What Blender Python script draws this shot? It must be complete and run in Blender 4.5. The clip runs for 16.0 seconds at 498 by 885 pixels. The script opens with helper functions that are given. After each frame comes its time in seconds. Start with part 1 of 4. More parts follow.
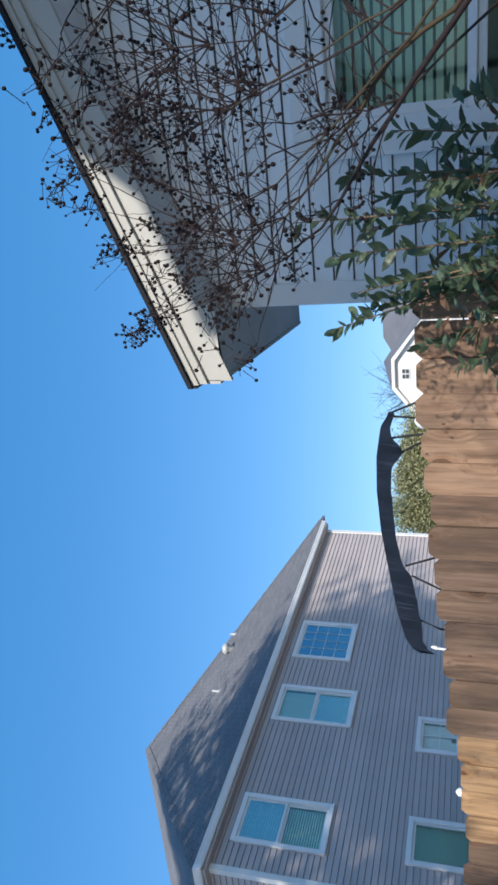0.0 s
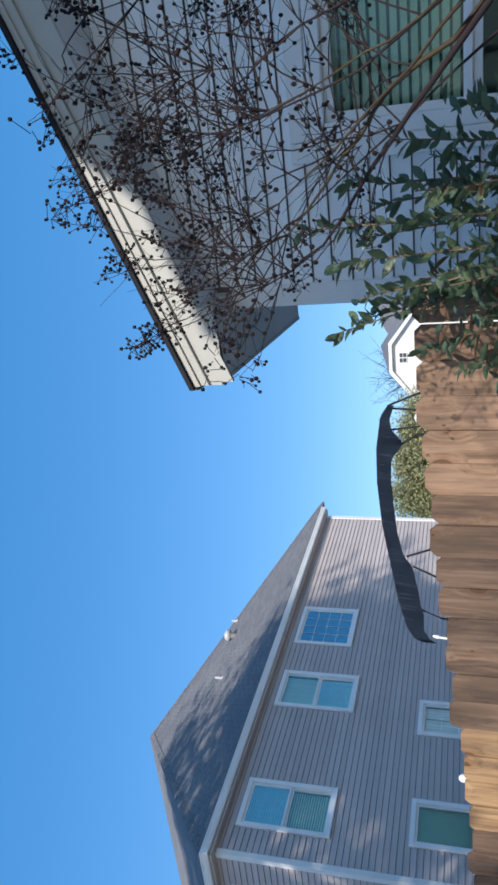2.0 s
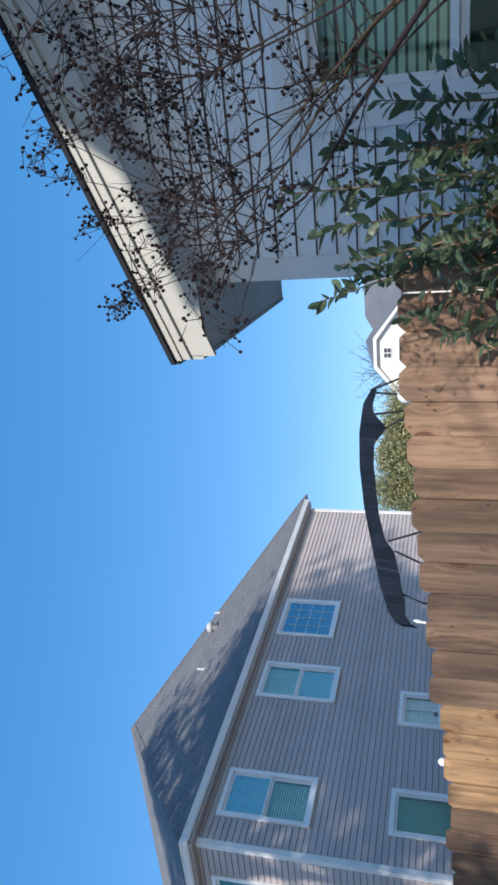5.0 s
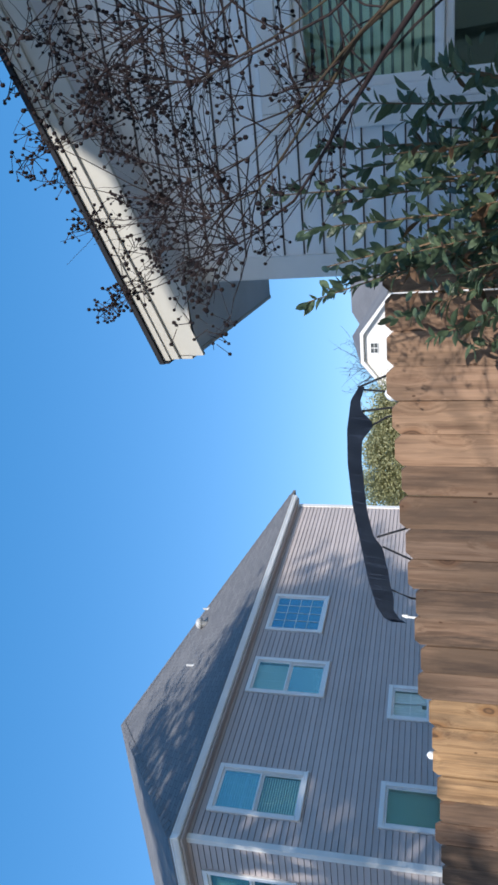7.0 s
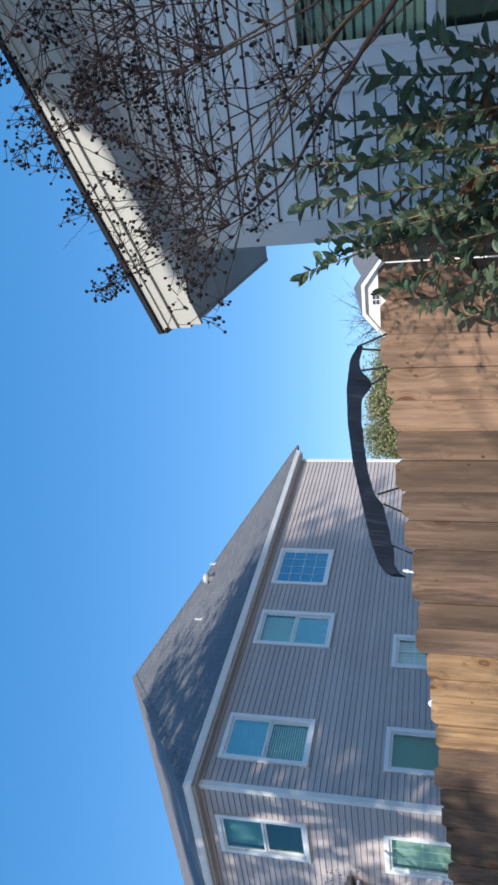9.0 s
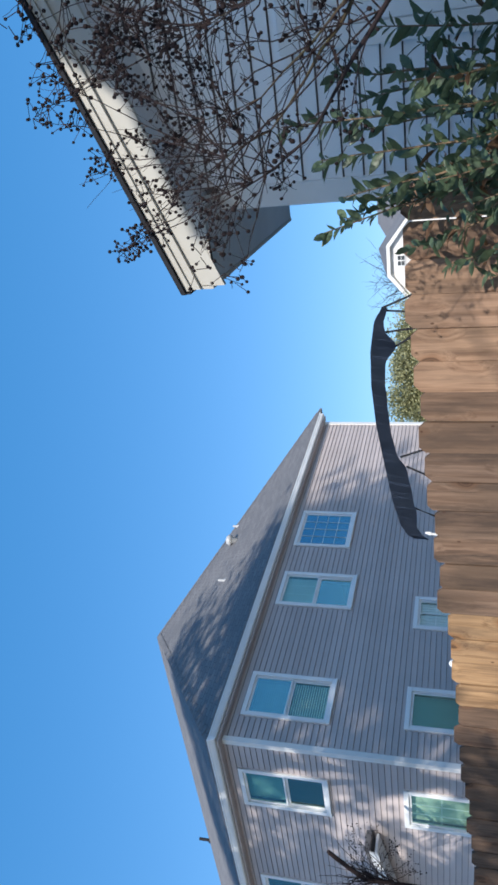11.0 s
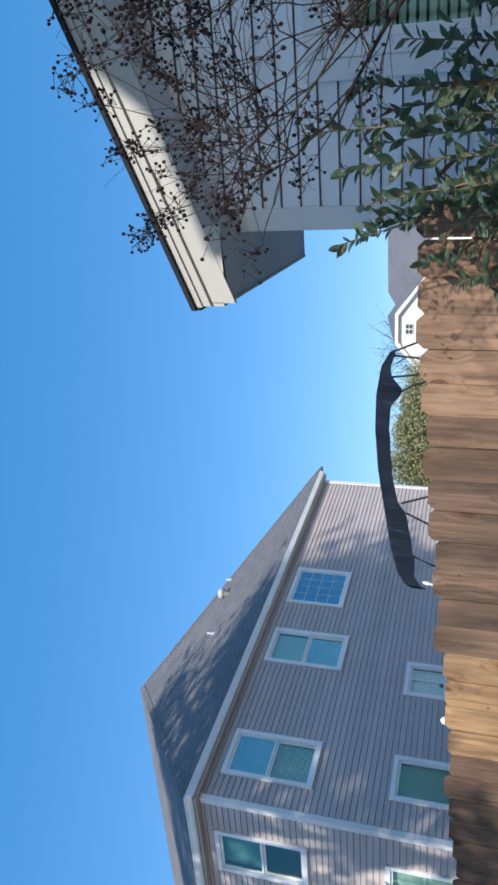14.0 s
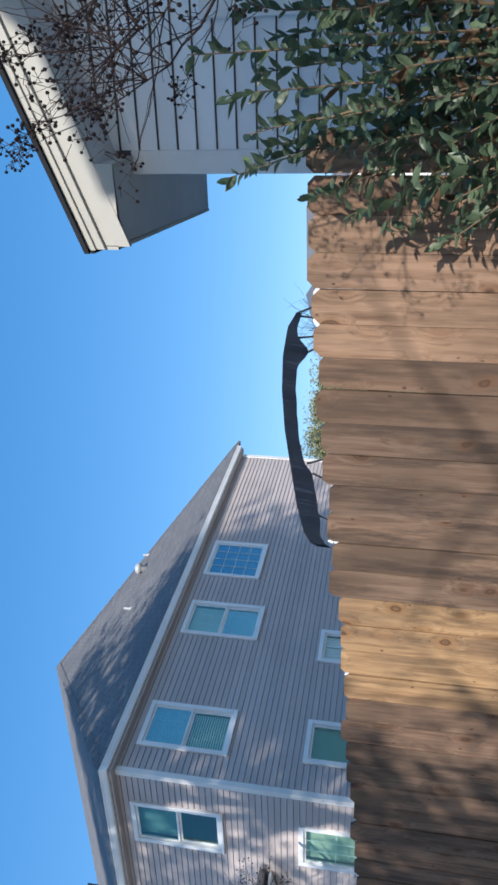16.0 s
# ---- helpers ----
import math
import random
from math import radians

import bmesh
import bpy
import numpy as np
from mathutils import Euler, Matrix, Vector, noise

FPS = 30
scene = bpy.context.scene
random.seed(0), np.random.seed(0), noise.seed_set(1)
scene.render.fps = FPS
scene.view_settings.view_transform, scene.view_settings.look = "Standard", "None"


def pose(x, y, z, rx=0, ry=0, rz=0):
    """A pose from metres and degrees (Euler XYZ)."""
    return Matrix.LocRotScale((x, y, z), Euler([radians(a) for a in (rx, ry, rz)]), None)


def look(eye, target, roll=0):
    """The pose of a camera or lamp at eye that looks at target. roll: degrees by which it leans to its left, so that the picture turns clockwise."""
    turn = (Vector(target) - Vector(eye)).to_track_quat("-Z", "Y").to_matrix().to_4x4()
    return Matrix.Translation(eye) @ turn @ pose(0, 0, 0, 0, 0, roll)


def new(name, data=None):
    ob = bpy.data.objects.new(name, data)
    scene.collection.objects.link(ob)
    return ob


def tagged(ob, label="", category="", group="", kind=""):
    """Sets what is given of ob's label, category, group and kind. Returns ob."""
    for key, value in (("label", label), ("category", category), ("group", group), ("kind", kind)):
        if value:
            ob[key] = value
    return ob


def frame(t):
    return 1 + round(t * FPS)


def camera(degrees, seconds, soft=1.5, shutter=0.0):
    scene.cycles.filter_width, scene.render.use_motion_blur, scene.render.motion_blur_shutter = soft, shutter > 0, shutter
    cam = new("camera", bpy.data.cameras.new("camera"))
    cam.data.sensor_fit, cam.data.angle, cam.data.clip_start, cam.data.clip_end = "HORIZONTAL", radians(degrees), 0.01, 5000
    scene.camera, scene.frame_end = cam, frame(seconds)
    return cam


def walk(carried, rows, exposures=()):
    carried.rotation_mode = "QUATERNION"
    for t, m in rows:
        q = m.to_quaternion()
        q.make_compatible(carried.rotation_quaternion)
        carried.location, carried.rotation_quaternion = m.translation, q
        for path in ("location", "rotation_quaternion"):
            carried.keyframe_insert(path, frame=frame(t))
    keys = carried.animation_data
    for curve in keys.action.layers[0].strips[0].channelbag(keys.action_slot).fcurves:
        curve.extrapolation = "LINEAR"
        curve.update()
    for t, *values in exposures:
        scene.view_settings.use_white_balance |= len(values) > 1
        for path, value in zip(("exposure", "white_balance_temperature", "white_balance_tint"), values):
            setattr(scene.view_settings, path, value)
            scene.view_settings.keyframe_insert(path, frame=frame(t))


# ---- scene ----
cam = camera(36.0, 16.0, soft=2.9)
PATH = [
    (0, (1.444, 1.623, 1.624), (0.706, 3.397, 2.18), -89.4),
    (0.5, (1.478, 1.634, 1.627), (0.749, 3.411, 2.183), -89.5),
    (1, (1.513, 1.627, 1.631), (0.779, 3.402, 2.189), -89.8),
    (1.5, (1.52, 1.623, 1.63), (0.767, 3.391, 2.185), -90.0),
    (2, (1.523, 1.614, 1.632), (0.749, 3.374, 2.183), -90.0),
    (2.5, (1.524, 1.616, 1.633), (0.737, 3.371, 2.182), -90.0),
    (3, (1.519, 1.622, 1.634), (0.726, 3.375, 2.18), -90.0),
    (3.5, (1.489, 1.613, 1.636), (0.693, 3.366, 2.177), -89.9),
    (6, (1.416, 1.608, 1.624), (0.63, 3.38, 2.116), -89.2),
    (6.5, (1.437, 1.605, 1.626), (0.64, 3.375, 2.108), -89.5),
    (7, (1.447, 1.598, 1.63), (0.644, 3.365, 2.11), -89.7),
    (7.5, (1.46, 1.615, 1.629), (0.647, 3.377, 2.11), -89.9),
    (8, (1.482, 1.62, 1.624), (0.654, 3.377, 2.103), -90.3),
    (8.5, (1.51, 1.593, 1.6), (0.626, 3.324, 2.069), -90.3),
    (9, (1.526, 1.563, 1.594), (0.617, 3.276, 2.083), -90.1),
    (11.5, (1.524, 1.549, 1.591), (0.527, 3.191, 2.148), -89.1),
    (12, (1.536, 1.55, 1.597), (0.544, 3.189, 2.171), -88.9),
    (12.5, (1.476, 1.53, 1.603), (0.544, 3.197, 2.195), -88.2),
    (13, (1.388, 1.503, 1.601), (0.494, 3.195, 2.184), -87.6),
    (13.5, (1.349, 1.497, 1.605), (0.485, 3.209, 2.173), -86.9),
    (14, (1.335, 1.514, 1.606), (0.487, 3.239, 2.158), -86.8),
    (14.5, (1.31, 1.512, 1.599), (0.474, 3.25, 2.127), -86.7),
    (15, (1.274, 1.512, 1.576), (0.434, 3.277, 2.001), -86.9),
    (15.5, (1.229, 1.488, 1.516), (0.355, 3.248, 1.885), -86.9),
    (16, (1.18, 1.513, 1.499), (0.274, 3.261, 1.849), -86.7),
]
walk(cam, [(t, look(eye, target, roll)) for t, eye, target, roll in PATH])

# ---- light ----
SUN = Vector((0.46, -0.75, 0.47)).normalized()
world = bpy.data.worlds.new("world")
scene.world = world
world.use_nodes = True
wn, wl = world.node_tree.nodes, world.node_tree.links
sky = wn.new("ShaderNodeTexSky")
sky.sky_type = "NISHITA"
sky.sun_disc = False
sky.sun_elevation = math.asin(SUN.z)
sky.sun_rotation = math.atan2(SUN.x, SUN.y)
sky.air_density, sky.dust_density, sky.ozone_density = 0.8, 0.6, 1.8
tone = wn.new("ShaderNodeHueSaturation")
tone.inputs["Saturation"].default_value = 1.08
wl.new(sky.outputs[0], tone.inputs["Color"])
clear = wn.new("ShaderNodeMix")
clear.data_type = "RGBA"
clear.inputs[0].default_value = 0.77
clear.inputs[7].default_value = (0.0, 0.49, 1.29, 1)
wl.new(tone.outputs[0], clear.inputs[6])
wl.new(clear.outputs[2], wn["Background"].inputs[0])
wn["Background"].inputs[1].default_value = 0.25
sun = new("sun", bpy.data.lights.new("sun", "SUN"))
sun.data.energy, sun.data.angle, sun.data.color = 3.2, radians(0.55), (1.0, 0.935, 0.85)
sun.matrix_world = look(SUN * 40, (0, 0, 0))
scene.view_settings.exposure = 0.83


# ---- materials ----
def shader(name, rough=0.6, metal=0.0):
    m = bpy.data.materials.new(name)
    m.use_nodes = True
    p = m.node_tree.nodes["Principled BSDF"]
    p.inputs["Roughness"].default_value, p.inputs["Metallic"].default_value = rough, metal
    return m, m.node_tree.nodes, m.node_tree.links, p


def where(n, l, scale=(1, 1, 1), shift=0.0):
    """World position, scaled, with an offset of its own for each object."""
    geo, mul = n.new("ShaderNodeNewGeometry"), n.new("ShaderNodeVectorMath")
    mul.operation, mul.inputs[1].default_value = "MULTIPLY", scale
    l.new(geo.outputs["Position"], mul.inputs[0])
    if not shift:
        return mul.outputs[0]
    info, far, add = n.new("ShaderNodeObjectInfo"), n.new("ShaderNodeMath"), n.new("ShaderNodeVectorMath")
    far.operation, far.inputs[1].default_value, add.operation = "MULTIPLY", shift, "ADD"
    l.new(info.outputs["Random"], far.inputs[0])
    l.new(mul.outputs[0], add.inputs[0])
    l.new(far.outputs[0], add.inputs[1])
    return add.outputs[0]


def cloud(n, l, vec, scale, detail=4.0, rough=0.55):
    t = n.new("ShaderNodeTexNoise")
    t.inputs["Scale"].default_value, t.inputs["Detail"].default_value, t.inputs["Roughness"].default_value = scale, detail, rough
    l.new(vec, t.inputs["Vector"])
    return t.outputs["Fac"]


def ramp(n, l, fac, *stops):
    r = n.new("ShaderNodeValToRGB")
    els = r.color_ramp.elements
    while len(els) < len(stops):
        els.new(0.5)
    for e, (at, c) in zip(els, stops):
        e.position, e.color = at, (*c, 1) if len(c) == 3 else c
    l.new(fac, r.inputs[0])
    return r.outputs[0]


def blend(n, l, fac, a, b, mode="MIX"):
    x = n.new("ShaderNodeMix")
    x.data_type, x.blend_type = "RGBA", mode
    for k, v in ((0, fac), (6, a), (7, b)):
        if isinstance(v, (int, float)):
            x.inputs[k].default_value = v
        elif isinstance(v, tuple):
            x.inputs[k].default_value = (*v, 1)
        else:
            l.new(v, x.inputs[k])
    return x.outputs[2]


def bumped(n, l, p, height, strength, distance):
    b = n.new("ShaderNodeBump")
    b.inputs["Strength"].default_value, b.inputs["Distance"].default_value = strength, distance
    l.new(height, b.inputs["Height"])
    l.new(b.outputs[0], p.inputs["Normal"])


def mottled(name, a, b, fine=40, coarse=1.2, rough=0.6, bump=0.2, stretch=(1, 1, 1), shift=0.0, metal=0.0, dirt=None, vary=0.0, shine=0.5):
    """A painted, cast or woven surface: colour from a to b in two scales, with fine relief and faint dirt."""
    m, n, l, p = shader(name, rough, metal)
    p.inputs["Specular IOR Level"].default_value = shine
    vec = where(n, l, stretch, shift)
    f1, f2 = cloud(n, l, vec, fine), cloud(n, l, vec, coarse, 5)
    c = blend(n, l, f1, a, b)
    c = blend(n, l, ramp(n, l, f2, (0.35, (0, 0, 0)), (0.7, (0.45, 0.45, 0.45))), c, dirt or tuple(x * 0.72 for x in a))
    if vary:
        info = n.new("ShaderNodeObjectInfo")
        lo, hi = 1 - vary, 1 + vary
        c = blend(n, l, 1.0, c, ramp(n, l, info.outputs["Random"], (0, (lo, lo, lo)), (1, (hi, hi, hi))), "MULTIPLY")
    l.new(c, p.inputs["Base Color"])
    bumped(n, l, p, f1, bump, 0.004)
    return m


def timber(name, tones, grey):
    """Weathered pine boards: long grain that bends round its knots, dark weather streaks, each board its own tone."""
    m, n, l, p = shader(name, 0.8)
    p.inputs["Specular IOR Level"].default_value = 0.25

    def knot_field(scale, shift, warp_by):
        kv = where(n, l, scale, shift)
        warp, scl, add = n.new("ShaderNodeTexNoise"), n.new("ShaderNodeVectorMath"), n.new("ShaderNodeVectorMath")
        warp.inputs["Scale"].default_value = 1.6
        l.new(kv, warp.inputs["Vector"])
        scl.operation, scl.inputs["Scale"].default_value = "SCALE", warp_by
        l.new(warp.outputs["Color"], scl.inputs[0])
        l.new(kv, add.inputs[0])
        l.new(scl.outputs[0], add.inputs[1])
        v = n.new("ShaderNodeTexVoronoi")
        v.inputs["Scale"].default_value = 1.0
        l.new(add.outputs[0], v.inputs["Vector"])
        return v.outputs["Distance"]

    big_knot = knot_field((7.5, 2.0, 4.2), 83.0, 0.30)
    pin_knot = knot_field((13.0, 3.0, 8.0), 47.0, 0.2)
    # the grain: stretched noise, pushed sideways near a knot
    long_, push, bent = where(n, l, (30.0, 30.0, 1.3), 61.0), n.new("ShaderNodeVectorMath"), n.new("ShaderNodeVectorMath")
    near_knot = ramp(n, l, big_knot, (0.0, (1, 1, 1)), (0.48, (0, 0, 0)))
    push.operation, push.inputs[1].default_value = "MULTIPLY", (1.6, 1.6, 1.6)
    l.new(near_knot, push.inputs[0])
    l.new(long_, bent.inputs[0])
    l.new(push.outputs[0], bent.inputs[1])
    g1 = cloud(n, l, bent.outputs[0], 1.6, 6, 0.6)
    g2 = cloud(n, l, bent.outputs[0], 6.0, 3, 0.5)
    big = cloud(n, l, where(n, l, (2.2, 2.2, 1.1), 19.0), 1.0, 4)
    info = n.new("ShaderNodeObjectInfo")
    base = ramp(n, l, info.outputs["Random"], *[(k / 4, t) for k, t in enumerate(tones)])
    dark = blend(n, l, 1.0, base, (0.46, 0.40, 0.37), "MULTIPLY")
    c = blend(n, l, ramp(n, l, g1, (0.40, (0, 0, 0)), (0.68, (0.85, 0.85, 0.85))), base, dark)
    light = blend(n, l, 1.0, base, (1.35, 1.32, 1.25), "MULTIPLY")
    c = blend(n, l, ramp(n, l, g2, (0.48, (0, 0, 0)), (0.72, (0.35, 0.35, 0.35))), c, light)
    # weather: broad brown-grey clouds and narrow black streaks along the board
    wide = cloud(n, l, where(n, l, (10.0, 10.0, 1.5), 11.0), 1.3, 6, 0.65)
    streak = cloud(n, l, where(n, l, (42.0, 42.0, 2.2), 29.0), 1.0, 4, 0.6)
    c = blend(n, l, ramp(n, l, big, (0.43, (0, 0, 0)), (0.62, (grey, grey, grey))), c, (0.105, 0.072, 0.052))
    c = blend(n, l, ramp(n, l, wide, (0.45, (0, 0, 0)), (0.62, (grey, grey, grey))), c, (0.062, 0.044, 0.035))
    c = blend(n, l, ramp(n, l, streak, (0.60, (0, 0, 0)), (0.74, (grey * 0.8,) * 3)), c, (0.045, 0.032, 0.026))
    halo = blend(n, l, 1.0, base, (0.60, 0.50, 0.43), "MULTIPLY")
    c = blend(n, l, ramp(n, l, big_knot, (0.16, (0.75, 0.75, 0.75)), (0.30, (0, 0, 0))), c, halo)
    c = blend(n, l, ramp(n, l, big_knot, (0.07, (0.9, 0.9, 0.9)), (0.095, (0.35, 0.35, 0.35)), (0.125, (0.85, 0.85, 0.85)), (0.165, (0, 0, 0))), c, (0.058, 0.034, 0.023))
    c = blend(n, l, ramp(n, l, pin_knot, (0.05, (0.85, 0.85, 0.85)), (0.085, (0, 0, 0))), c, (0.06, 0.03, 0.018))
    l.new(c, p.inputs["Base Color"])
    bumped(n, l, p, g1, 0.3, 0.003)
    return m


def shingled(name):
    m, n, l, p = shader(name, 0.9)
    sep, comb, add, mulz = n.new("ShaderNodeSeparateXYZ"), n.new("ShaderNodeCombineXYZ"), n.new("ShaderNodeMath"), n.new("ShaderNodeMath")
    geo = n.new("ShaderNodeNewGeometry")
    l.new(geo.outputs["Position"], sep.inputs[0])
    l.new(sep.outputs[0], add.inputs[0])
    l.new(sep.outputs[1], add.inputs[1])
    mulz.operation, mulz.inputs[1].default_value = "MULTIPLY", 1.5
    l.new(sep.outputs[2], mulz.inputs[0])
    l.new(add.outputs[0], comb.inputs[0])
    l.new(mulz.outputs[0], comb.inputs[1])
    b = n.new("ShaderNodeTexBrick")
    b.inputs["Scale"].default_value, b.inputs["Brick Width"].default_value, b.inputs["Row Height"].default_value = 1.0, 0.30, 0.14
    b.inputs["Mortar Size"].default_value = 0.008
    b.inputs["Color1"].default_value, b.inputs["Color2"].default_value, b.inputs["Mortar"].default_value = (0.125, 0.125, 0.137, 1), (0.19, 0.188, 0.195, 1), (0.05, 0.05, 0.056, 1)
    l.new(comb.outputs[0], b.inputs["Vector"])
    grit = cloud(n, l, where(n, l), 60, 3)
    c = blend(n, l, ramp(n, l, grit, (0.3, (0, 0, 0)), (0.7, (0.5, 0.5, 0.5))), b.outputs["Color"], (0.2, 0.19, 0.185))
    big = cloud(n, l, where(n, l), 0.5, 5)
    c = blend(n, l, ramp(n, l, big, (0.4, (0, 0, 0)), (0.65, (0.35, 0.35, 0.35))), c, (0.105, 0.11, 0.12))
    l.new(c, p.inputs["Base Color"])
    bumped(n, l, p, b.outputs["Fac"], 0.5, 0.01)
    return m


def glazed(name, tint, gloss=0.22, sheen=(0.68, 0.95, 0.95)):
    """Window glass: tinted, clear, with a mirror-like reflection that grows at a slant."""
    m = bpy.data.materials.new(name)
    m.use_nodes = True
    n, l = m.node_tree.nodes, m.node_tree.links
    n.remove(n["Principled BSDF"])
    tr, gl, mix, fr = n.new("ShaderNodeBsdfTransparent"), n.new("ShaderNodeBsdfGlossy"), n.new("ShaderNodeMixShader"), n.new("ShaderNodeLayerWeight")
    tr.inputs[0].default_value, gl.inputs[0].default_value, gl.inputs["Roughness"].default_value = (*tint, 1), (*sheen, 1), 0.02
    rim, boost = n.new("ShaderNodeMath"), n.new("ShaderNodeMath")
    rim.operation, rim.inputs[1].default_value = "POWER", 4.0
    boost.operation, boost.use_clamp = "MULTIPLY_ADD", True
    boost.inputs[1].default_value, boost.inputs[2].default_value = 0.8, gloss + 0.03
    l.new(fr.outputs["Facing"], rim.inputs[0])
    l.new(rim.outputs[0], boost.inputs[0])
    b = n.new("ShaderNodeBump")
    b.inputs["Strength"].default_value, b.inputs["Distance"].default_value = 0.06, 0.01
    l.new(cloud(n, l, where(n, l), 3.0, 1), b.inputs["Height"])
    l.new(b.outputs[0], gl.inputs["Normal"])
    for k, s in enumerate((boost.outputs[0], tr.outputs[0], gl.outputs[0])):
        l.new(s, mix.inputs[k])
    l.new(mix.outputs[0], n["Material Output"].inputs[0])
    return m


def leafy(name, a, b, rough=0.42):
    m, n, l, p = shader(name, rough)
    geo, info = n.new("ShaderNodeNewGeometry"), n.new("ShaderNodeObjectInfo")
    add = n.new("ShaderNodeMath")
    l.new(geo.outputs["Random Per Island"], add.inputs[0])
    l.new(info.outputs["Random"], add.inputs[1])
    half = n.new("ShaderNodeMath")
    half.operation, half.inputs[1].default_value = "MULTIPLY", 0.5
    l.new(add.outputs[0], half.inputs[0])
    c = ramp(n, l, half.outputs[0], (0.15, a), (0.85, b))
    c = blend(n, l, cloud(n, l, where(n, l), 60, 3), c, tuple(x * 0.7 for x in a))
    l.new(c, p.inputs["Base Color"])
    thin, mix = n.new("ShaderNodeBsdfTranslucent"), n.new("ShaderNodeMixShader")
    l.new(c, thin.inputs["Color"])
    mix.inputs[0].default_value = 0.35
    l.new(p.outputs[0], mix.inputs[1])
    l.new(thin.outputs[0], mix.inputs[2])
    l.new(mix.outputs[0], n["Material Output"].inputs[0])
    return m


M_TAUPE = mottled("taupe_siding", (0.49, 0.425, 0.41), (0.55, 0.48, 0.465), 30, 0.6, 0.55, 0.08, vary=0.06)
M_GREY = mottled("pale_grey_siding", (0.80, 0.815, 0.83), (0.85, 0.86, 0.87), 25, 1.5, 0.5, 0.08, vary=0.05, dirt=(0.70, 0.71, 0.72))
M_WHITE = mottled("white_trim", (0.74, 0.74, 0.73), (0.82, 0.82, 0.81), 18, 1.1, 0.45, 0.06, dirt=(0.55, 0.54, 0.52))
M_VINYL = mottled("white_vinyl", (0.78, 0.79, 0.80), (0.84, 0.85, 0.85), 50, 2.0, 0.35, 0.03, dirt=(0.66, 0.66, 0.66))
M_CREAM = mottled("cream_fascia", (0.42, 0.41, 0.375), (0.485, 0.475, 0.44), 14, 1.8, 0.5, 0.08, dirt=(0.38, 0.37, 0.34))
M_SOFFIT = mottled("soffit_paint", (0.62, 0.63, 0.65), (0.69, 0.70, 0.72), 16, 2.4, 0.6, 0.1, dirt=(0.42, 0.43, 0.44))
# dark core: the shade in the gaps between clapboards is put into its colour
M_SHEATH_SHADE = mottled("gap_shade_sheathing", (0.13, 0.125, 0.13), (0.18, 0.17, 0.175), 20, 2.0, 0.9, 0.2, shine=0.1)
M_ROOF = shingled("asphalt_shingles")
M_DRIP = mottled("dark_drip_edge", (0.018, 0.02, 0.025), (0.03, 0.032, 0.038), 30, 3, 0.8, 0.1, shine=0.15)
M_WOOD = timber("tan_pine", [(0.30, 0.19, 0.128), (0.35, 0.225, 0.15), (0.31, 0.20, 0.138), (0.36, 0.23, 0.152), (0.33, 0.215, 0.145)], 0.40)
# golden and old tones carry some sun and tree shade besides weathering
M_GOLD = timber("golden_pine", [(0.42, 0.265, 0.142), (0.46, 0.29, 0.155), (0.40, 0.255, 0.138), (0.47, 0.30, 0.16), (0.44, 0.275, 0.15)], 0.45)
M_MID = timber("brown_pine", [(0.23, 0.145, 0.10), (0.26, 0.166, 0.112), (0.22, 0.142, 0.10), (0.27, 0.172, 0.118), (0.24, 0.154, 0.106)], 0.65)
M_OLD_SHADED = timber("weathered_shaded_pine", [(0.205, 0.138, 0.100), (0.24, 0.160, 0.113), (0.17, 0.117, 0.088), (0.255, 0.168, 0.116), (0.215, 0.145, 0.104)], 0.9)
M_RAIL = mottled("pine_rail", (0.30, 0.19, 0.10), (0.40, 0.27, 0.15), 12, 2, 0.8, 0.3, stretch=(1, 8, 8))
M_GLASS = glazed("window_glass", (0.80, 0.92, 0.89), 0.03)
M_GLASS_NEAR = glazed("clear_window_glass", (0.82, 0.89, 0.86), 0.0)
M_GLASS_SKY = glazed("coated_window_glass", (0.55, 0.74, 0.74), 0.27)
M_GLASS_BLUE = glazed("blue_window_glass", (0.40, 0.60, 0.72), 0.24, (0.40, 0.80, 0.95))
M_GLASS_MID = glazed("pale_window_glass", (0.84, 0.91, 0.87), 0.09)
M_GLASS_CLEAR = glazed("plain_window_glass", (0.95, 0.97, 0.97), 0.02)
M_SCREEN = mottled("insect_screen", (0.05, 0.06, 0.065), (0.08, 0.09, 0.095), 200, 4, 0.8, 0.1)
M_BLIND = mottled("white_blind", (0.74, 0.73, 0.54), (0.80, 0.79, 0.60), 30, 3, 0.5, 0.05)
M_CURTAIN = mottled("white_curtain", (0.72, 0.72, 0.70), (0.8, 0.8, 0.78), 30, 3, 0.8, 0.2)
M_SHADE = mottled("roller_shade", (0.11, 0.23, 0.22), (0.15, 0.28, 0.265), 60, 2, 0.8, 0.1)
M_SHEER = mottled("sheer_curtain", (0.66, 0.74, 0.73), (0.74, 0.80, 0.79), 9, 1.5, 0.8, 0.1)
M_NET = mottled("green_net_curtain", (0.40, 0.48, 0.36), (0.50, 0.56, 0.44), 9, 1.5, 0.8, 0.1)
# dark plaster: the dimness of the rooms is put into the colour
M_ROOM = mottled("dim_room_plaster", (0.16, 0.19, 0.18), (0.20, 0.23, 0.22), 8, 1, 0.9, 0.05)
M_CANVAS = mottled("slate_canvas", (0.060, 0.085, 0.140), (0.078, 0.108, 0.170), 160, 5, 0.8, 0.3, shine=0.2)
M_TUBE = mottled("steel_tube", (0.12, 0.13, 0.15), (0.2, 0.21, 0.23), 60, 5, 0.4, 0.05, metal=0.6)
M_LEAD = mottled("weathered_grey_plastic", (0.40, 0.41, 0.42), (0.50, 0.51, 0.52), 30, 6, 0.5, 0.05)
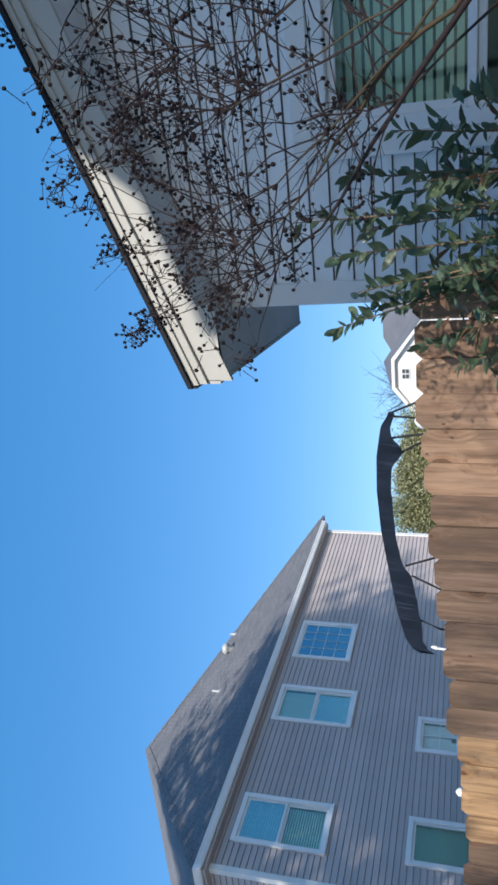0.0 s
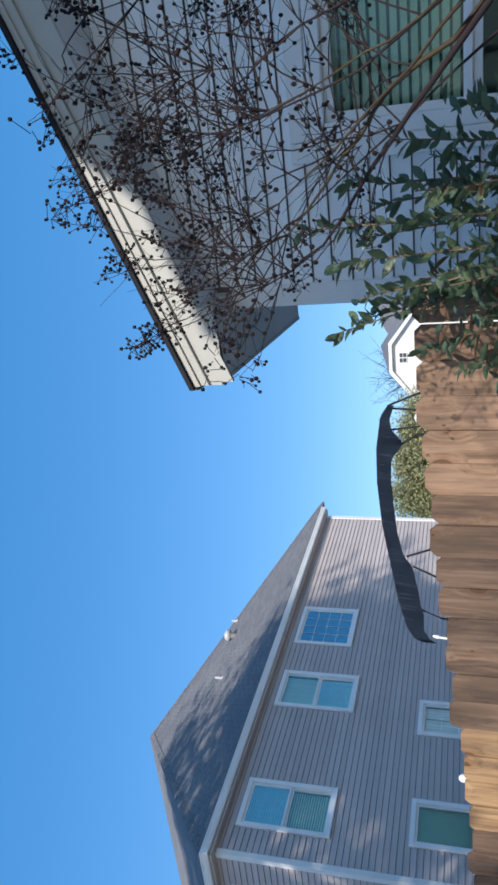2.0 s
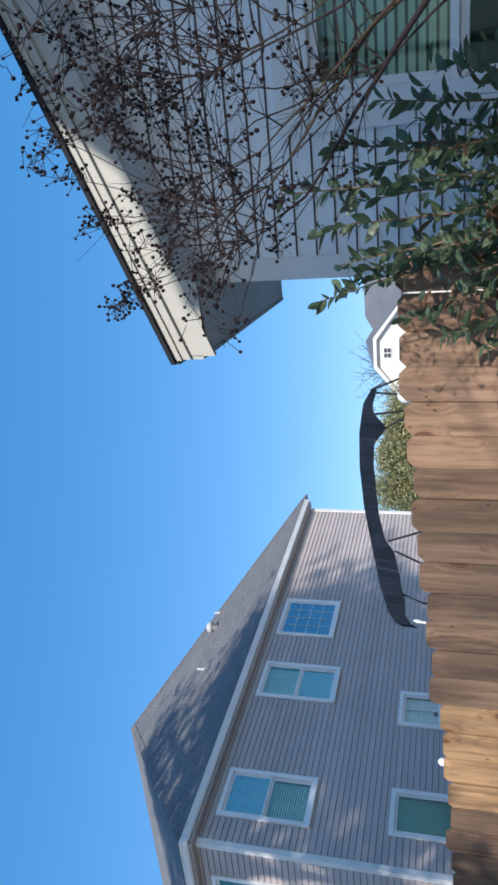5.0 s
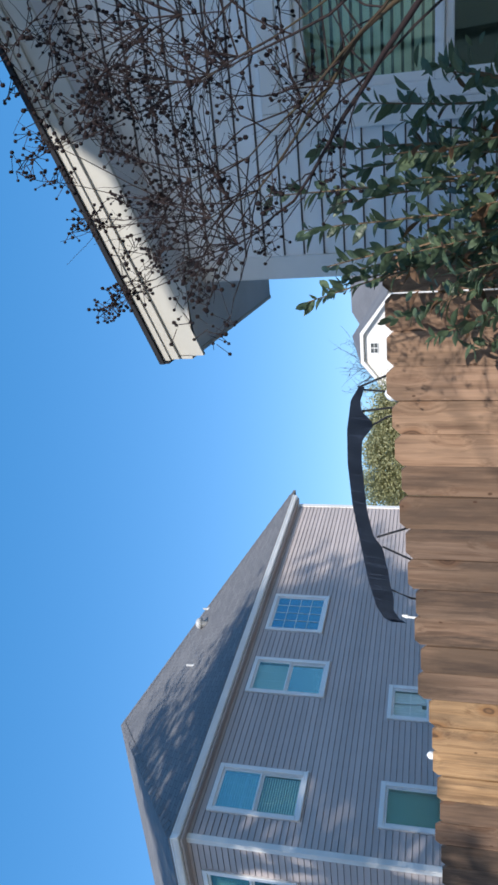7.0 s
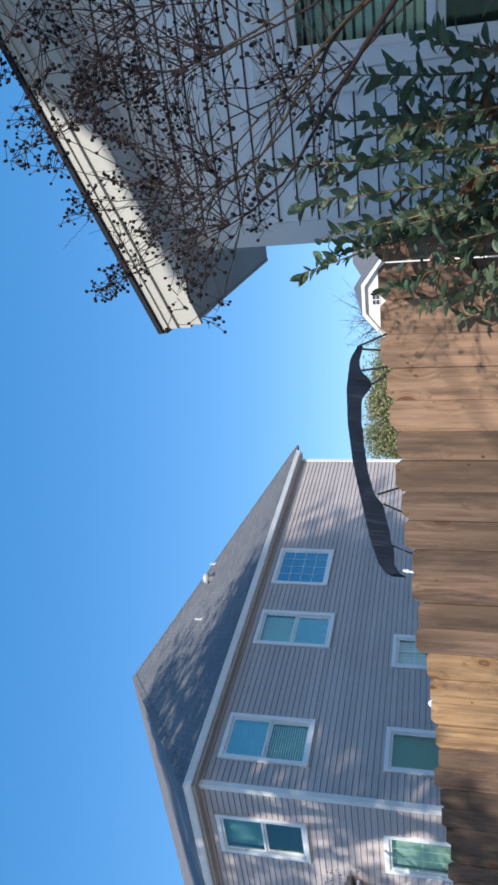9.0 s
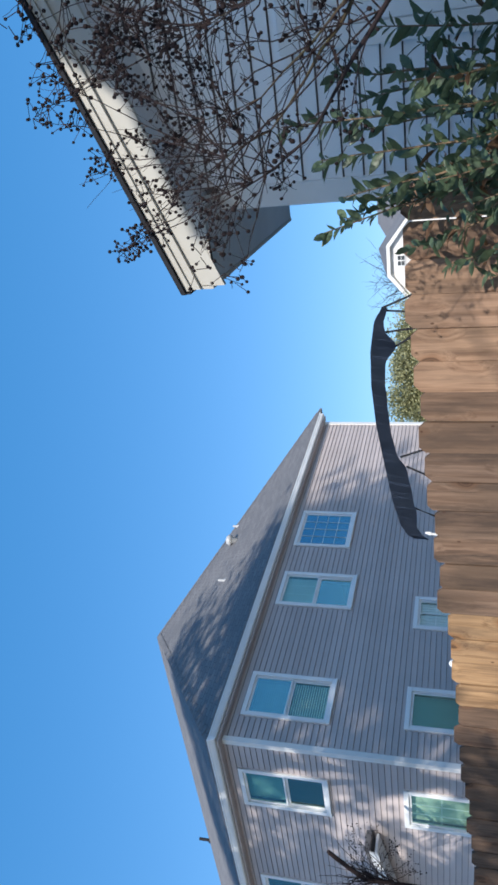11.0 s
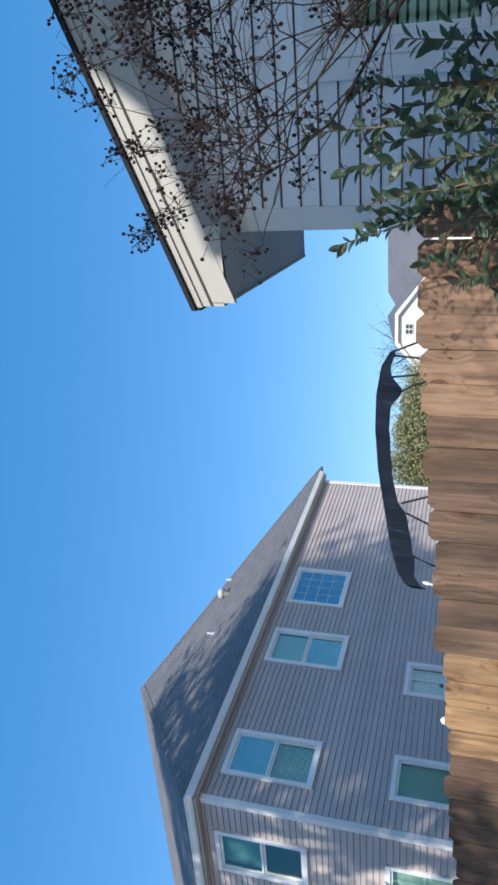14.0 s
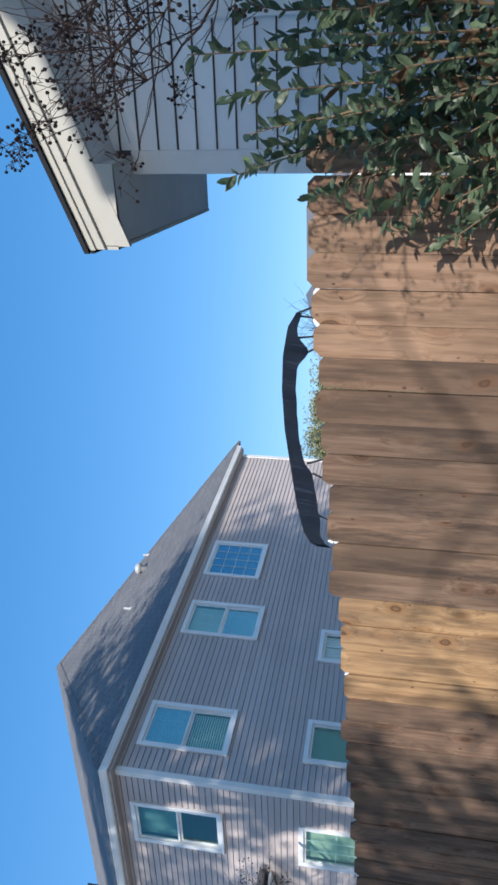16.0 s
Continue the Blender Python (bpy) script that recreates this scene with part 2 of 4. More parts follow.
M_PVC = mottled("white_plastic", (0.75, 0.77, 0.78), (0.82, 0.83, 0.84), 30, 6, 0.35, 0.03)
M_BARK = mottled("smooth_bark", (0.022, 0.016, 0.017), (0.040, 0.028, 0.028), 35, 9, 0.75, 0.3, stretch=(1, 1, 0.3), dirt=(0.03, 0.024, 0.024), shine=0.12)
M_LIMB = mottled("mossy_limb_bark", (0.034, 0.022, 0.018), (0.066, 0.04, 0.028), 30, 7, 0.75, 0.3, dirt=(0.09, 0.105, 0.045), shine=0.2)
M_POD = mottled("seed_pod", (0.012, 0.009, 0.011), (0.026, 0.018, 0.019), 90, 12, 0.75, 0.2, shine=0.12)
M_STEM = mottled("shrub_stem", (0.10, 0.07, 0.04), (0.20, 0.13, 0.07), 60, 9, 0.7, 0.2)
M_LEAF = leafy("glossy_leaf", (0.10, 0.155, 0.095), (0.24, 0.32, 0.17))
M_DRY = leafy("dry_leaf", (0.10, 0.055, 0.03), (0.20, 0.11, 0.055), 0.7)
M_NEEDLE = leafy("far_foliage", (0.36, 0.37, 0.19), (0.60, 0.58, 0.37), 0.7)
M_SOIL = mottled("winter_lawn", (0.27, 0.25, 0.205), (0.37, 0.345, 0.29), 14, 0.4, 0.95, 0.6, dirt=(0.10, 0.08, 0.05))
M_FARWALL = mottled("far_white_siding", (0.72, 0.70, 0.68), (0.80, 0.78, 0.75), 8, 0.6, 0.6, 0.05)
M_FARROOF = mottled("far_grey_shingles", (0.13, 0.135, 0.15), (0.20, 0.20, 0.21), 9, 0.7, 0.9, 0.3)

# ---- building helpers ----
PLACE = {}


def thing(name, at, label, category, group="", kind=""):
    ob = new(name)
    ob.location = at
    PLACE[ob] = Matrix.Translation(at)
    return tagged(ob, label, category, group, kind)


def piece(name, mesh, parent, m=None, label=""):
    """One object on a given mesh, under a thing or a part, at the world pose m."""
    ob = new(name, mesh)
    m = m or Matrix()
    ob.parent = parent
    ob.matrix_parent_inverse = PLACE[parent].inverted()
    ob.matrix_basis = m
    PLACE[ob] = m
    return tagged(ob, label)


def mesh_of(name, bm, material, smooth=False):
    bmesh.ops.recalc_face_normals(bm, faces=bm.faces)
    me = bpy.data.meshes.new(name)
    bm.to_mesh(me)
    bm.free()
    me.materials.append(material)
    if smooth:
        for f in me.polygons:
            f.use_smooth = True
    return me


def part(name, bm, material, parent, label="", m=None, smooth=False):
    return piece(name, mesh_of(name, bm, material, smooth), parent, m, label)


def slab(bm, a, b, bevel=0.0):
    """A box from corner a to corner b."""
    r = bmesh.ops.create_cube(bm, size=1)["verts"]
    for v in r:
        v.co = Vector([(a[i] + b[i]) / 2 + v.co[i] * (b[i] - a[i]) for i in range(3)])
    if bevel:
        es = list({e for v in r for e in v.link_edges})
        bmesh.ops.bevel(bm, geom=es, offset=bevel, segments=1, affect="EDGES")
    return bm


def box(a, b, bevel=0.0):
    return slab(bmesh.new(), a, b, bevel)


def prism(bm, outline, d):
    """A solid from a flat outline (3D points), pushed along d."""
    lo = [bm.verts.new(p) for p in outline]
    hi = [bm.verts.new(Vector(p) + Vector(d)) for p in outline]
    bm.faces.new(lo)
    bm.faces.new(hi[::-1])
    for i in range(len(lo)):
        j = (i + 1) % len(lo)
        bm.faces.new((lo[i], hi[i], hi[j], lo[j]))
    return bm


def tube(bm, pts, radii, sides=6):
    """A tapered round bar along points."""
    rings, up = [], Vector((0.3, 0.2, 1)).normalized()
    for i, p in enumerate(pts):
        d = (Vector(pts[min(i + 1, len(pts) - 1)]) - Vector(pts[max(i - 1, 0)])).normalized()
        u = d.cross(up)
        u = u.normalized() if u.length > 1e-4 else Vector((1, 0, 0))
        v = d.cross(u)
        r = radii[i] if isinstance(radii, (list, tuple)) else radii
        rings.append([bm.verts.new(Vector(p) + r * (math.cos(a) * u + math.sin(a) * v)) for a in (2 * math.pi * k / sides for k in range(sides))])
    for a, b in zip(rings, rings[1:]):
        for k in range(sides):
            bm.faces.new((a[k], a[(k + 1) % sides], b[(k + 1) % sides], b[k]))
    bm.faces.new(rings[0][::-1])
    bm.faces.new(rings[-1])
    return bm


def bend(a, b, sag=0.0, n=6, wob=0.0, rng=random):
    """Points from a to b, bowed by sag and shaken by wob."""
    a, b = Vector(a), Vector(b)
    out = []
    for i in range(n + 1):
        t = i / n
        p = a.lerp(b, t) + Vector((0, 0, sag * 4 * t * (1 - t)))
        if 0 < i < n and wob:
            p += Vector([rng.uniform(-wob, wob) for _ in range(3)])
        out.append(p)
    return out


def cells(u0, u1, z0, z1, holes):
    """The rectangles of a wall that stay when the holes are cut out."""
    us = sorted({u0, u1, *[h[0] for h in holes], *[h[1] for h in holes]})
    zs = sorted({z0, z1, *[h[2] for h in holes], *[h[3] for h in holes]})
    for a, b in zip(us, us[1:]):
        for c, d in zip(zs, zs[1:]):
            u, z = (a + b) / 2, (c + d) / 2
            if not any(h[0] < u < h[1] and h[2] < z < h[3] for h in holes):
                yield a, b, c, d


def runs(u0, u1, z0, z1, holes):
    """The stretches of one course that miss the holes."""
    spans = [(u0, u1)]
    for h in holes:
        if h[2] < z1 - 0.01 and h[3] > z0 + 0.01:
            spans = [s for a, b in spans for s in ((a, min(b, h[0])), (max(a, h[1]), b)) if s[1] - s[0] > 0.02]
    return spans


def lap_mesh(name, length, high, thick, material, gap):
    """One siding board: wedge, thick at its lower edge; along x, out towards -y."""
    bm = bmesh.new()
    deep = min(0.024, gap + (high - gap) * 0.5)
    o = [(0, 0, deep), (0, -thick + 0.007, deep), (0, -thick + 0.006, gap), (0, -thick, gap), (0, -thick * 0.95, gap + min(0.006, (high - gap) * 0.3)), (0, -0.005, high + 0.001), (0, 0, high + 0.001)]
    prism(bm, o, (length, 0, 0))
    return mesh_of(name, bm, material)


def sided(parent, m, u0, u1, z0, z1, step, thick, material, holes, slope=None, gap=0.0078):
    """Courses of lap siding on a wall whose frame is m (x along it, -y out)."""
    z, made = z0, {}
    while z < z1:
        top = min(z + step, z1)
        a = u0
        if slope and z + step * 0.5 > slope[0]:
            a = max(u0, (z - 0.01 - slope[0]) / slope[1] + slope[2])
        for s, e in runs(a, u1, z, top, holes):
            key = (round(e - s, 3), round(top - z, 3))
            if key not in made:
                made[key] = lap_mesh("clapboard", e - s, top - z, thick, material, gap)
            piece("clapboard", made[key], parent, m @ pose(s, 0, z))
        # notched pieces above and below an opening
        for h in holes:
            for lo, hi in ((z, min(top, h[2])), (max(z, h[3]), top)):
                if h[2] < top - 0.01 and h[3] > z + 0.01 and 0.006 < hi - lo < top - z - 0.001:
                    key = (round(h[1] - h[0], 3), round(hi - lo, 3), lo > z)
                    if key not in made:
                        made[key] = lap_mesh("clapboard", h[1] - h[0], hi - lo, thick if lo == z else thick * 0.6, material, min(gap, (hi - lo) * 0.5) if lo == z else 0.001)
                    piece("clapboard", made[key], parent, m @ pose(h[0], 0, lo))
        z += step


def window(parent, m, w, h, rail, glass_up, glass_lo, grid=(0, 0), blind=0.0, casing=0.085, grid_lo=(0, 0), curtain=False, shade=0.0, front=False, cloth=None):
    """A hung window with its casing; origin at its lower corner on the wall's face, x along the wall, -y out."""
    bar = -0.011 if front else 0.004
    bm = bmesh.new()
    for a, b in (((0, h - casing), (w, h)), ((0, 0), (w, casing)), ((0, casing), (casing, h - casing)), ((w - casing, casing), (w, h - casing))):
        slab(bm, (a[0], -0.045, a[1]), (b[0], 0.05, b[1]), 0.006)
    win = part("window", bm, M_VINYL, parent, "white vinyl window", m)
    part("sill", box((0.0, -0.062, 0.0), (w, -0.047, 0.03), 0.004), M_VINYL, win, "", m)
    i0, i1, k0, k1 = casing, w - casing, casing, h - casing
    kr = k0 + (k1 - k0) * rail
    for tag, lo, hi, y, glass, g in (("upper_sash", kr, k1, 0.0, glass_up, grid), ("lower_sash", k0, kr, 0.028, glass_lo, grid_lo)):
        if hi - lo < 0.05:
            continue
        bm, s = bmesh.new(), 0.038
        slab(bm, (i0, y - 0.012, lo), (i1, y + 0.014, lo + s), 0.004)
        slab(bm, (i0, y - 0.012, hi - s), (i1, y + 0.014, hi), 0.004)
        slab(bm, (i0, y - 0.012, lo + s), (i0 + s, y + 0.014, hi - s), 0.004)
        slab(bm, (i1 - s, y - 0.012, lo + s), (i1, y + 0.014, hi - s), 0.004)
        part(tag, bm, M_VINYL, win, "", m)
        pane = part("pane", box((i0 + s, y - 0.002, lo + s), (i1 - s, y + 0.002, hi - s)), glass, win, "", m)
        pane.visible_shadow = False
        for c in range(1, g[0]):
            u = i0 + s + (i1 - i0 - 2 * s) * c / g[0]
            part("muntin", box((u - 0.0045, y + bar, lo + s), (u + 0.0045, y + bar + 0.006, hi - s)), M_VINYL, win, "", m)
        for c in range(1, g[1]):
            z = lo + s + (hi - lo - 2 * s) * c / g[1]
            part("muntin", box((i0 + s, y + bar + 0.001, z - 0.0045), (i1 - s, y + bar + 0.007, z + 0.0045)), M_VINYL, win, "", m)
    if blind:
        bm, z = bmesh.new(), k1 - 0.05
        while z > k1 - (k1 - k0) * blind:
            prism(bm, [(i0 + 0.02, 0.085, z), (i0 + 0.02, 0.099, z + 0.028), (i0 + 0.02, 0.101, z + 0.027), (i0 + 0.02, 0.086, z - 0.002)], (i1 - i0 - 0.04, 0, 0))
            z -= 0.042
        part("blind", bm, M_BLIND, win, "slatted white blind", m)
    if shade:
        part("roller_shade", box((i0 + 0.01, 0.09, k1 - (k1 - k0) * shade), (i1 - 0.01, 0.094, k1)), cloth or M_SHADE, win, "pale drawn curtain" if cloth else "grey-green roller shade", m)
    if curtain:
        for s0, s1 in ((i0, i0 + 0.34), (i1 - 0.30, i1)):
            bm, steps = bmesh.new(), 9
            for k in range(steps):
                a, b = s0 + (s1 - s0) * k / steps, s0 + (s1 - s0) * (k + 1) / steps
                ya, yb = 0.06 + 0.022 * (k % 2), 0.06 + 0.022 * ((k + 1) % 2)
                prism(bm, [(a, ya, k0), (b, yb, k0), (b, yb + 0.004, k0), (a, ya + 0.004, k0)], (0, 0, k1 - k0))
            part("curtain", bm, M_CURTAIN, win, "white gathered curtain", m)
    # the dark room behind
    # a dark sheet behind the glass; the room's dimness is in its colour
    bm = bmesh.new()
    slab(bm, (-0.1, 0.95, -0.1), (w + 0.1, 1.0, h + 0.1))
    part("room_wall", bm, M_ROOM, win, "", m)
    return win


# ---- the ground ----
def rise(x):
    """Height of the yard: it falls away towards -x."""
    return 0.083 * (max(-9.0, min(0.65, x)) - 0.65)


bm = bmesh.new()
xs = [-900, -120, -40, -20] + [-9 + 0.5 * i for i in range(20)] + [0.65, 2, 5, 12, 40, 120, 900]
ys = [-900, -120, -40, -10, 0, 4, 8, 15, 30, 60, 150, 900]
grid = [[bm.verts.new((x, y, rise(x))) for y in ys] for x in xs]
for i in range(len(xs) - 1):
    for j in range(len(ys) - 1):
        bm.faces.new((grid[i][j], grid[i + 1][j], grid[i + 1][j + 1], grid[i][j + 1]))
tagged(new("ground", mesh_of("ground", bm, M_SOIL)), "dry winter lawn of the back yards", "lawn", kind="structure")

# ---- the taupe house behind the fence ----
WX, WY, FAR_Y, FAR_X, BASE, EAVE = -9.11, 9.58, 20.52, -27.0, -0.86, 5.50
house = thing("house", (WX, WY, BASE), "two-storey taupe lap-sided house with white trim", "house")
EAST, SOUTH = pose(WX, 0, 0, 0, 0, 90), pose(0, WY, 0)
east_holes = [(10.11, 11.105, 3.755, 5.325), (12.92, 13.95, 3.75, 5.318), (14.855, 16.18, 4.045, 5.318), (10.18, 11.09, 0.40, 2.53), (12.524, 13.42, 1.15, 2.535)]
south_holes = [(-10.746, -9.775, 3.748, 5.322), (-10.75, -9.785, 0.35, 2.512), (-13.92, -12.88, 3.74, 5.30)]


def walled(name, m, u0, u1, holes):
    bm = bmesh.new()
    for a, b, c, d in cells(u0, u1, BASE, EAVE, holes):
        slab(bm, (a, 0.0, c), (b, 0.14, d))
    return part(name, bm, M_SHEATH_SHADE, house, "taupe lap-sided wall", m)


wall_e = walled("wall", EAST, WY, FAR_Y, east_holes)
wall_s = walled("wall", SOUTH, FAR_X, WX - 0.14, south_holes)
part("wall", box((FAR_X, FAR_Y - 0.14, BASE), (WX - 0.14, FAR_Y, EAVE)), M_TAUPE, house)
part("wall", box((FAR_X - 0.14, WY, BASE), (FAR_X, FAR_Y, EAVE)), M_TAUPE, house)
# corner boards
for a, b in (((WX - 0.005, WY - 0.032, BASE), (WX + 0.032, WY + 0.072, 5.50)), ((WX - 0.072, WY - 0.030, BASE), (WX - 0.006, WY + 0.005, 5.50)), ((WX - 0.005, FAR_Y - 0.10, BASE), (WX + 0.032, FAR_Y + 0.03, 5.50))):
    part("corner_board", box(a, b, 0.004), M_WHITE, house, "white corner board")
# eaves: soffit, fascia and gutter on both seen sides
OUT = 0.17
# soffits in taupe, a darker colour that stands in for the eave shade
part("soffit", box((WX + 0.001, WY - OUT, EAVE + 0.005), (WX + OUT - 0.02, FAR_Y + OUT, EAVE + 0.04)), M_TAUPE, house)
part("soffit", box((FAR_X, WY - OUT + 0.02, EAVE + 0.004), (WX, WY - 0.001, EAVE + 0.039)), M_TAUPE, house)


def gutter_outline(s):
    return [(0.0, 5.545), (0.0, 5.665), (0.085 * s, 5.672), (0.10 * s, 5.668), (0.10 * s, 5.645), (0.088 * s, 5.64), (0.082 * s, 5.60), (0.07 * s, 5.562), (0.055 * s, 5.545)]


bm = bmesh.new()
prism(bm, [(WX + OUT - 0.02 + u, WY - OUT, z) for u, z in gutter_outline(1)], (0, FAR_Y - WY + 2 * OUT, 0))
part("gutter", bm, M_VINYL, house, "white metal gutter")
bm = bmesh.new()
prism(bm, [(FAR_X, WY - OUT + 0.02 - u, z) for u, z in gutter_outline(1)], (WX - FAR_X + OUT + 0.085, 0, 0))
part("gutter", bm, M_VINYL, house, "white metal gutter")
# hip roof with thickness
E0, E1 = (WX + OUT + 0.04, WY - OUT - 0.04), (WX + OUT + 0.04, FAR_Y + OUT + 0.35)
PEAK = (-13.34, 15.83, 9.82)
bm = bmesh.new()
lo = [(*E0, 5.66), (*E1, 5.66), (FAR_X - 0.3, E1[1], 5.66), (FAR_X - 0.3, E0[1], 5.66), PEAK, (FAR_X - 0.3, PEAK[1], PEAK[2] - 0.04)]
top = [bm.verts.new(Vector(p) + Vector((0, 0, 0.055 if i < 4 else 0.0))) for i, p in enumerate(lo)]
bot = [bm.verts.new(Vector(p) - Vector((0, 0, 0.0 if i < 4 else 0.1))) for i, p in enumerate(lo)]
for f in ((0, 1, 4), (3, 0, 4, 5), (1, 2, 5, 4)):
    bm.faces.new([top[i] for i in f])
    bm.faces.new([bot[i] for i in f[::-1]])
for i, j in ((0, 1), (1, 2), (2, 5), (5, 3), (3, 0)):
    bm.faces.new((top[i], bot[i], bot[j], top[j]))
roof = part("roof", bm, M_ROOF, house, "dark grey asphalt shingle hip roof")
# ridge and hip caps: short overlapping shingles
for a, b in ((PEAK, (FAR_X, PEAK[1], PEAK[2] - 0.04)), (PEAK, (*E0, 5.71)), (PEAK, (*E1, 5.71))):
    a, b = Vector(a), Vector(b)
    d = (b - a).normalized()
    side = d.cross(Vector((0, 0, 1))).normalized() * 0.13
    bm, k = bmesh.new(), 0.0
    for p, q in ((Vector(), d * 0.27),):
        lift, low = Vector((0, 0, 0.016)), Vector((0, 0, -0.085))
        v = [bm.verts.new(x) for x in (p + lift, p + side + low, p - side + low, q + lift * 1.5, q + side + low + lift * 0.5, q - side + low + lift * 0.5)]
        for f in ((0, 1, 4, 3), (0, 3, 5, 2), (1, 2, 5, 4), (3, 4, 5)):
            bm.faces.new([v[i] for i in f])
    cap_mesh = mesh_of("ridge_cap", bm, M_ROOF)
    while k < (b - a).length - 0.3:
        piece("ridge_cap", cap_mesh, roof, Matrix.Translation(a + d * k))
        k += 0.26
# roof pipes and round vent
for at, r, h in (((-11.14, 18.16, 7.72), 0.028, 0.20), ((-10.60, 15.25, 7.20), 0.03, 0.24), ((-22.7, 15.83, 9.75), 0.05, 0.42)):
    bm = tube(bmesh.new(), [Vector(at) + Vector((0, 0, k)) for k in (-0.05, h)], r, 10)
    tube(bm, [Vector(at) + Vector((0, 0, k)) for k in (0.02, 0.10)], [r * 2.0, r * 1.2], 10)
    part("vent_pipe", bm, M_LEAD if at[0] > -20 else M_DRIP, roof, "pale grey plastic vent pipe" if at[0] > -20 else "dark vent pipe")
bm = tube(bmesh.new(), [Vector((-10.90, 17.22, 7.50)) + Vector((0, 0, k)) for k in (0, 0.16, 0.17, 0.24, 0.30, 0.33)], [0.09, 0.09, 0.14, 0.15, 0.11, 0.03], 14)
part("round_vent", bm, M_LEAD, roof, "pale round roof vent", smooth=True)
# windows
EW = lambda h: EAST @ pose(h[0], 0, h[2])
SW = lambda h: SOUTH @ pose(h[0], 0, h[2])
size = lambda h: (h[1] - h[0], h[3] - h[2])
window(house, EW(east_holes[0]), *size(east_holes[0]), 0.5, M_GLASS_SKY, M_GLASS_MID, (3, 3), 0.97)
window(house, EW(east_holes[1]), *size(east_holes[1]), 0.5, M_GLASS_MID, M_GLASS_SKY, (3, 3), shade=0.5, cloth=M_SHEER)
window(house, EW(east_holes[2]), *size(east_holes[2]), 0.0, M_GLASS_BLUE, M_GLASS_BLUE, (4, 4), front=True)
window(house, EW(east_holes[3]), *size(east_holes[3]), 0.48, M_GLASS, M_GLASS, shade=0.98)
window(house, EW(east_holes[4]), *size(east_holes[4]), 0.45, M_GLASS_CLEAR, M_GLASS_CLEAR, (2, 2), curtain=True, shade=0.45, cloth=M_CURTAIN, front=True)
window(house, SW(south_holes[0]), *size(south_holes[0]), 0.48, M_GLASS, M_GLASS, (0, 0), shade=0.5)
window(house, SW(south_holes[1]), *size(south_holes[1]), 0.48, M_GLASS, M_GLASS, (3, 2), shade=0.95, cloth=M_NET)
window(house, SW(south_holes[2]), *size(south_holes[2]), 0.48, M_GLASS, M_GLASS_SKY)
part("upper_floor", box((FAR_X, WY + 0.15, 2.72), (WX - 0.15, FAR_Y - 0.15, 2.95)), M_ROOM, house)
part("attic_floor", box((FAR_X, WY + 0.15, EAVE - 0.1), (WX - 0.15, FAR_Y - 0.15, EAVE - 0.02)), M_ROOM, house)
# the small lean-to roof over its door, only one end in view
PS = 0.20
pz = lambda x, z: z + PS * (x + 11.00)
porch = part("porch_roof", prism(bmesh.new(), [(-11.00, 9.20, pz(-11.00, 3.07)), (-11.00, 9.20, pz(-11.00, 3.17)), (-13.8, 9.20, pz(-13.8, 3.17)), (-13.8, 9.20, pz(-13.8, 3.07))], (0, 0.36, 0)), M_ROOF, house, "small shingled lean-to porch roof")
part("fascia", prism(bmesh.new(), [(-11.02, 9.172, pz(-11.02, 2.95)), (-11.02, 9.172, pz(-11.02, 3.09)), (-13.8, 9.172, pz(-13.8, 3.09)), (-13.8, 9.172, pz(-13.8, 2.95))], (0, 0.026, 0)), M_WHITE, porch, "white fascia board")
part("eave_return", prism(bmesh.new(), [(-12.1, 9.15, pz(-12.1, 2.86)), (-12.1, 9.15, pz(-12.1, 2.96)), (-13.8, 9.15, pz(-13.8, 2.96)), (-13.8, 9.15, pz(-13.8, 2.80))], (0, 0.05, 0)), M_WHITE, porch)
part("soffit", prism(bmesh.new(), [(-11.02, 9.20, pz(-11.02, 2.96)), (-11.02, 9.20, pz(-11.02, 3.0)), (-13.8, 9.20, pz(-13.8, 3.0)), (-13.8, 9.20, pz(-13.8, 2.96))], (0, 0.34, 0)), M_SOFFIT, porch)
part("door_trim", box((-12.62, 9.52, BASE), (-12.48, 9.56, 2.40), 0.004), M_WHITE, house, "white door trim")

# ---- the pale grey house beside the yard ----
NX, NY, NB, SL, SX = 0.71, 5.15, -0.02, 0.37, 2.52
EAVE_Z, FY = 2.735, 4.82
near = thing("house", (NX, NY, 0.0), "single-storey pale grey lap-sided house with cream gable trim", "house")
NHOLE = (1.40, 2.36, 0.86, 2.29)
FRONT = pose(0, NY, 0)
bm = bmesh.new()
for a, b, c, d in cells(NX, 8.1, NB, 2.70, [NHOLE]):
    slab(bm, (a, 0.0, c), (b, 0.14, d))
prism(bm, [(NX, 0, 2.70), (NX, 0, SX + SL * NX - 0.0), (4.4, 0, SX + SL * 4.4), (8.1, 0, SX + SL * NX), (8.1, 0, 2.70)], (0, 0.14, 0))
wall_n = part("wall", bm, M_SHEATH_SHADE, near, "pale grey lap-sided gable wall", FRONT)
part("wall", box((NX, NY + 0.14, NB), (NX + 0.14, 6.30, 2.72)), M_GREY, near)
part("wall", box((NX + 0.14, 6.16, NB), (1.30, 6.30, 2.72)), M_GREY, near)
part("wall", box((1.16, 6.30, NB), (1.30, 13.0, 2.72)), M_GREY, near)
part("wall", box((1.30, 12.86, NB), (8.1, 13.0, 2.72)), M_GREY, near)
part("wall", box((7.96, NY + 0.14, NB), (8.1, 12.86, 2.72)), M_GREY, near)
part("corner_board", box((NX - 0.022, NY - 0.030, NB), (NX + 0.082, NY + 0.0, 2.735), 0.004), M_WHITE, near, "white corner board")
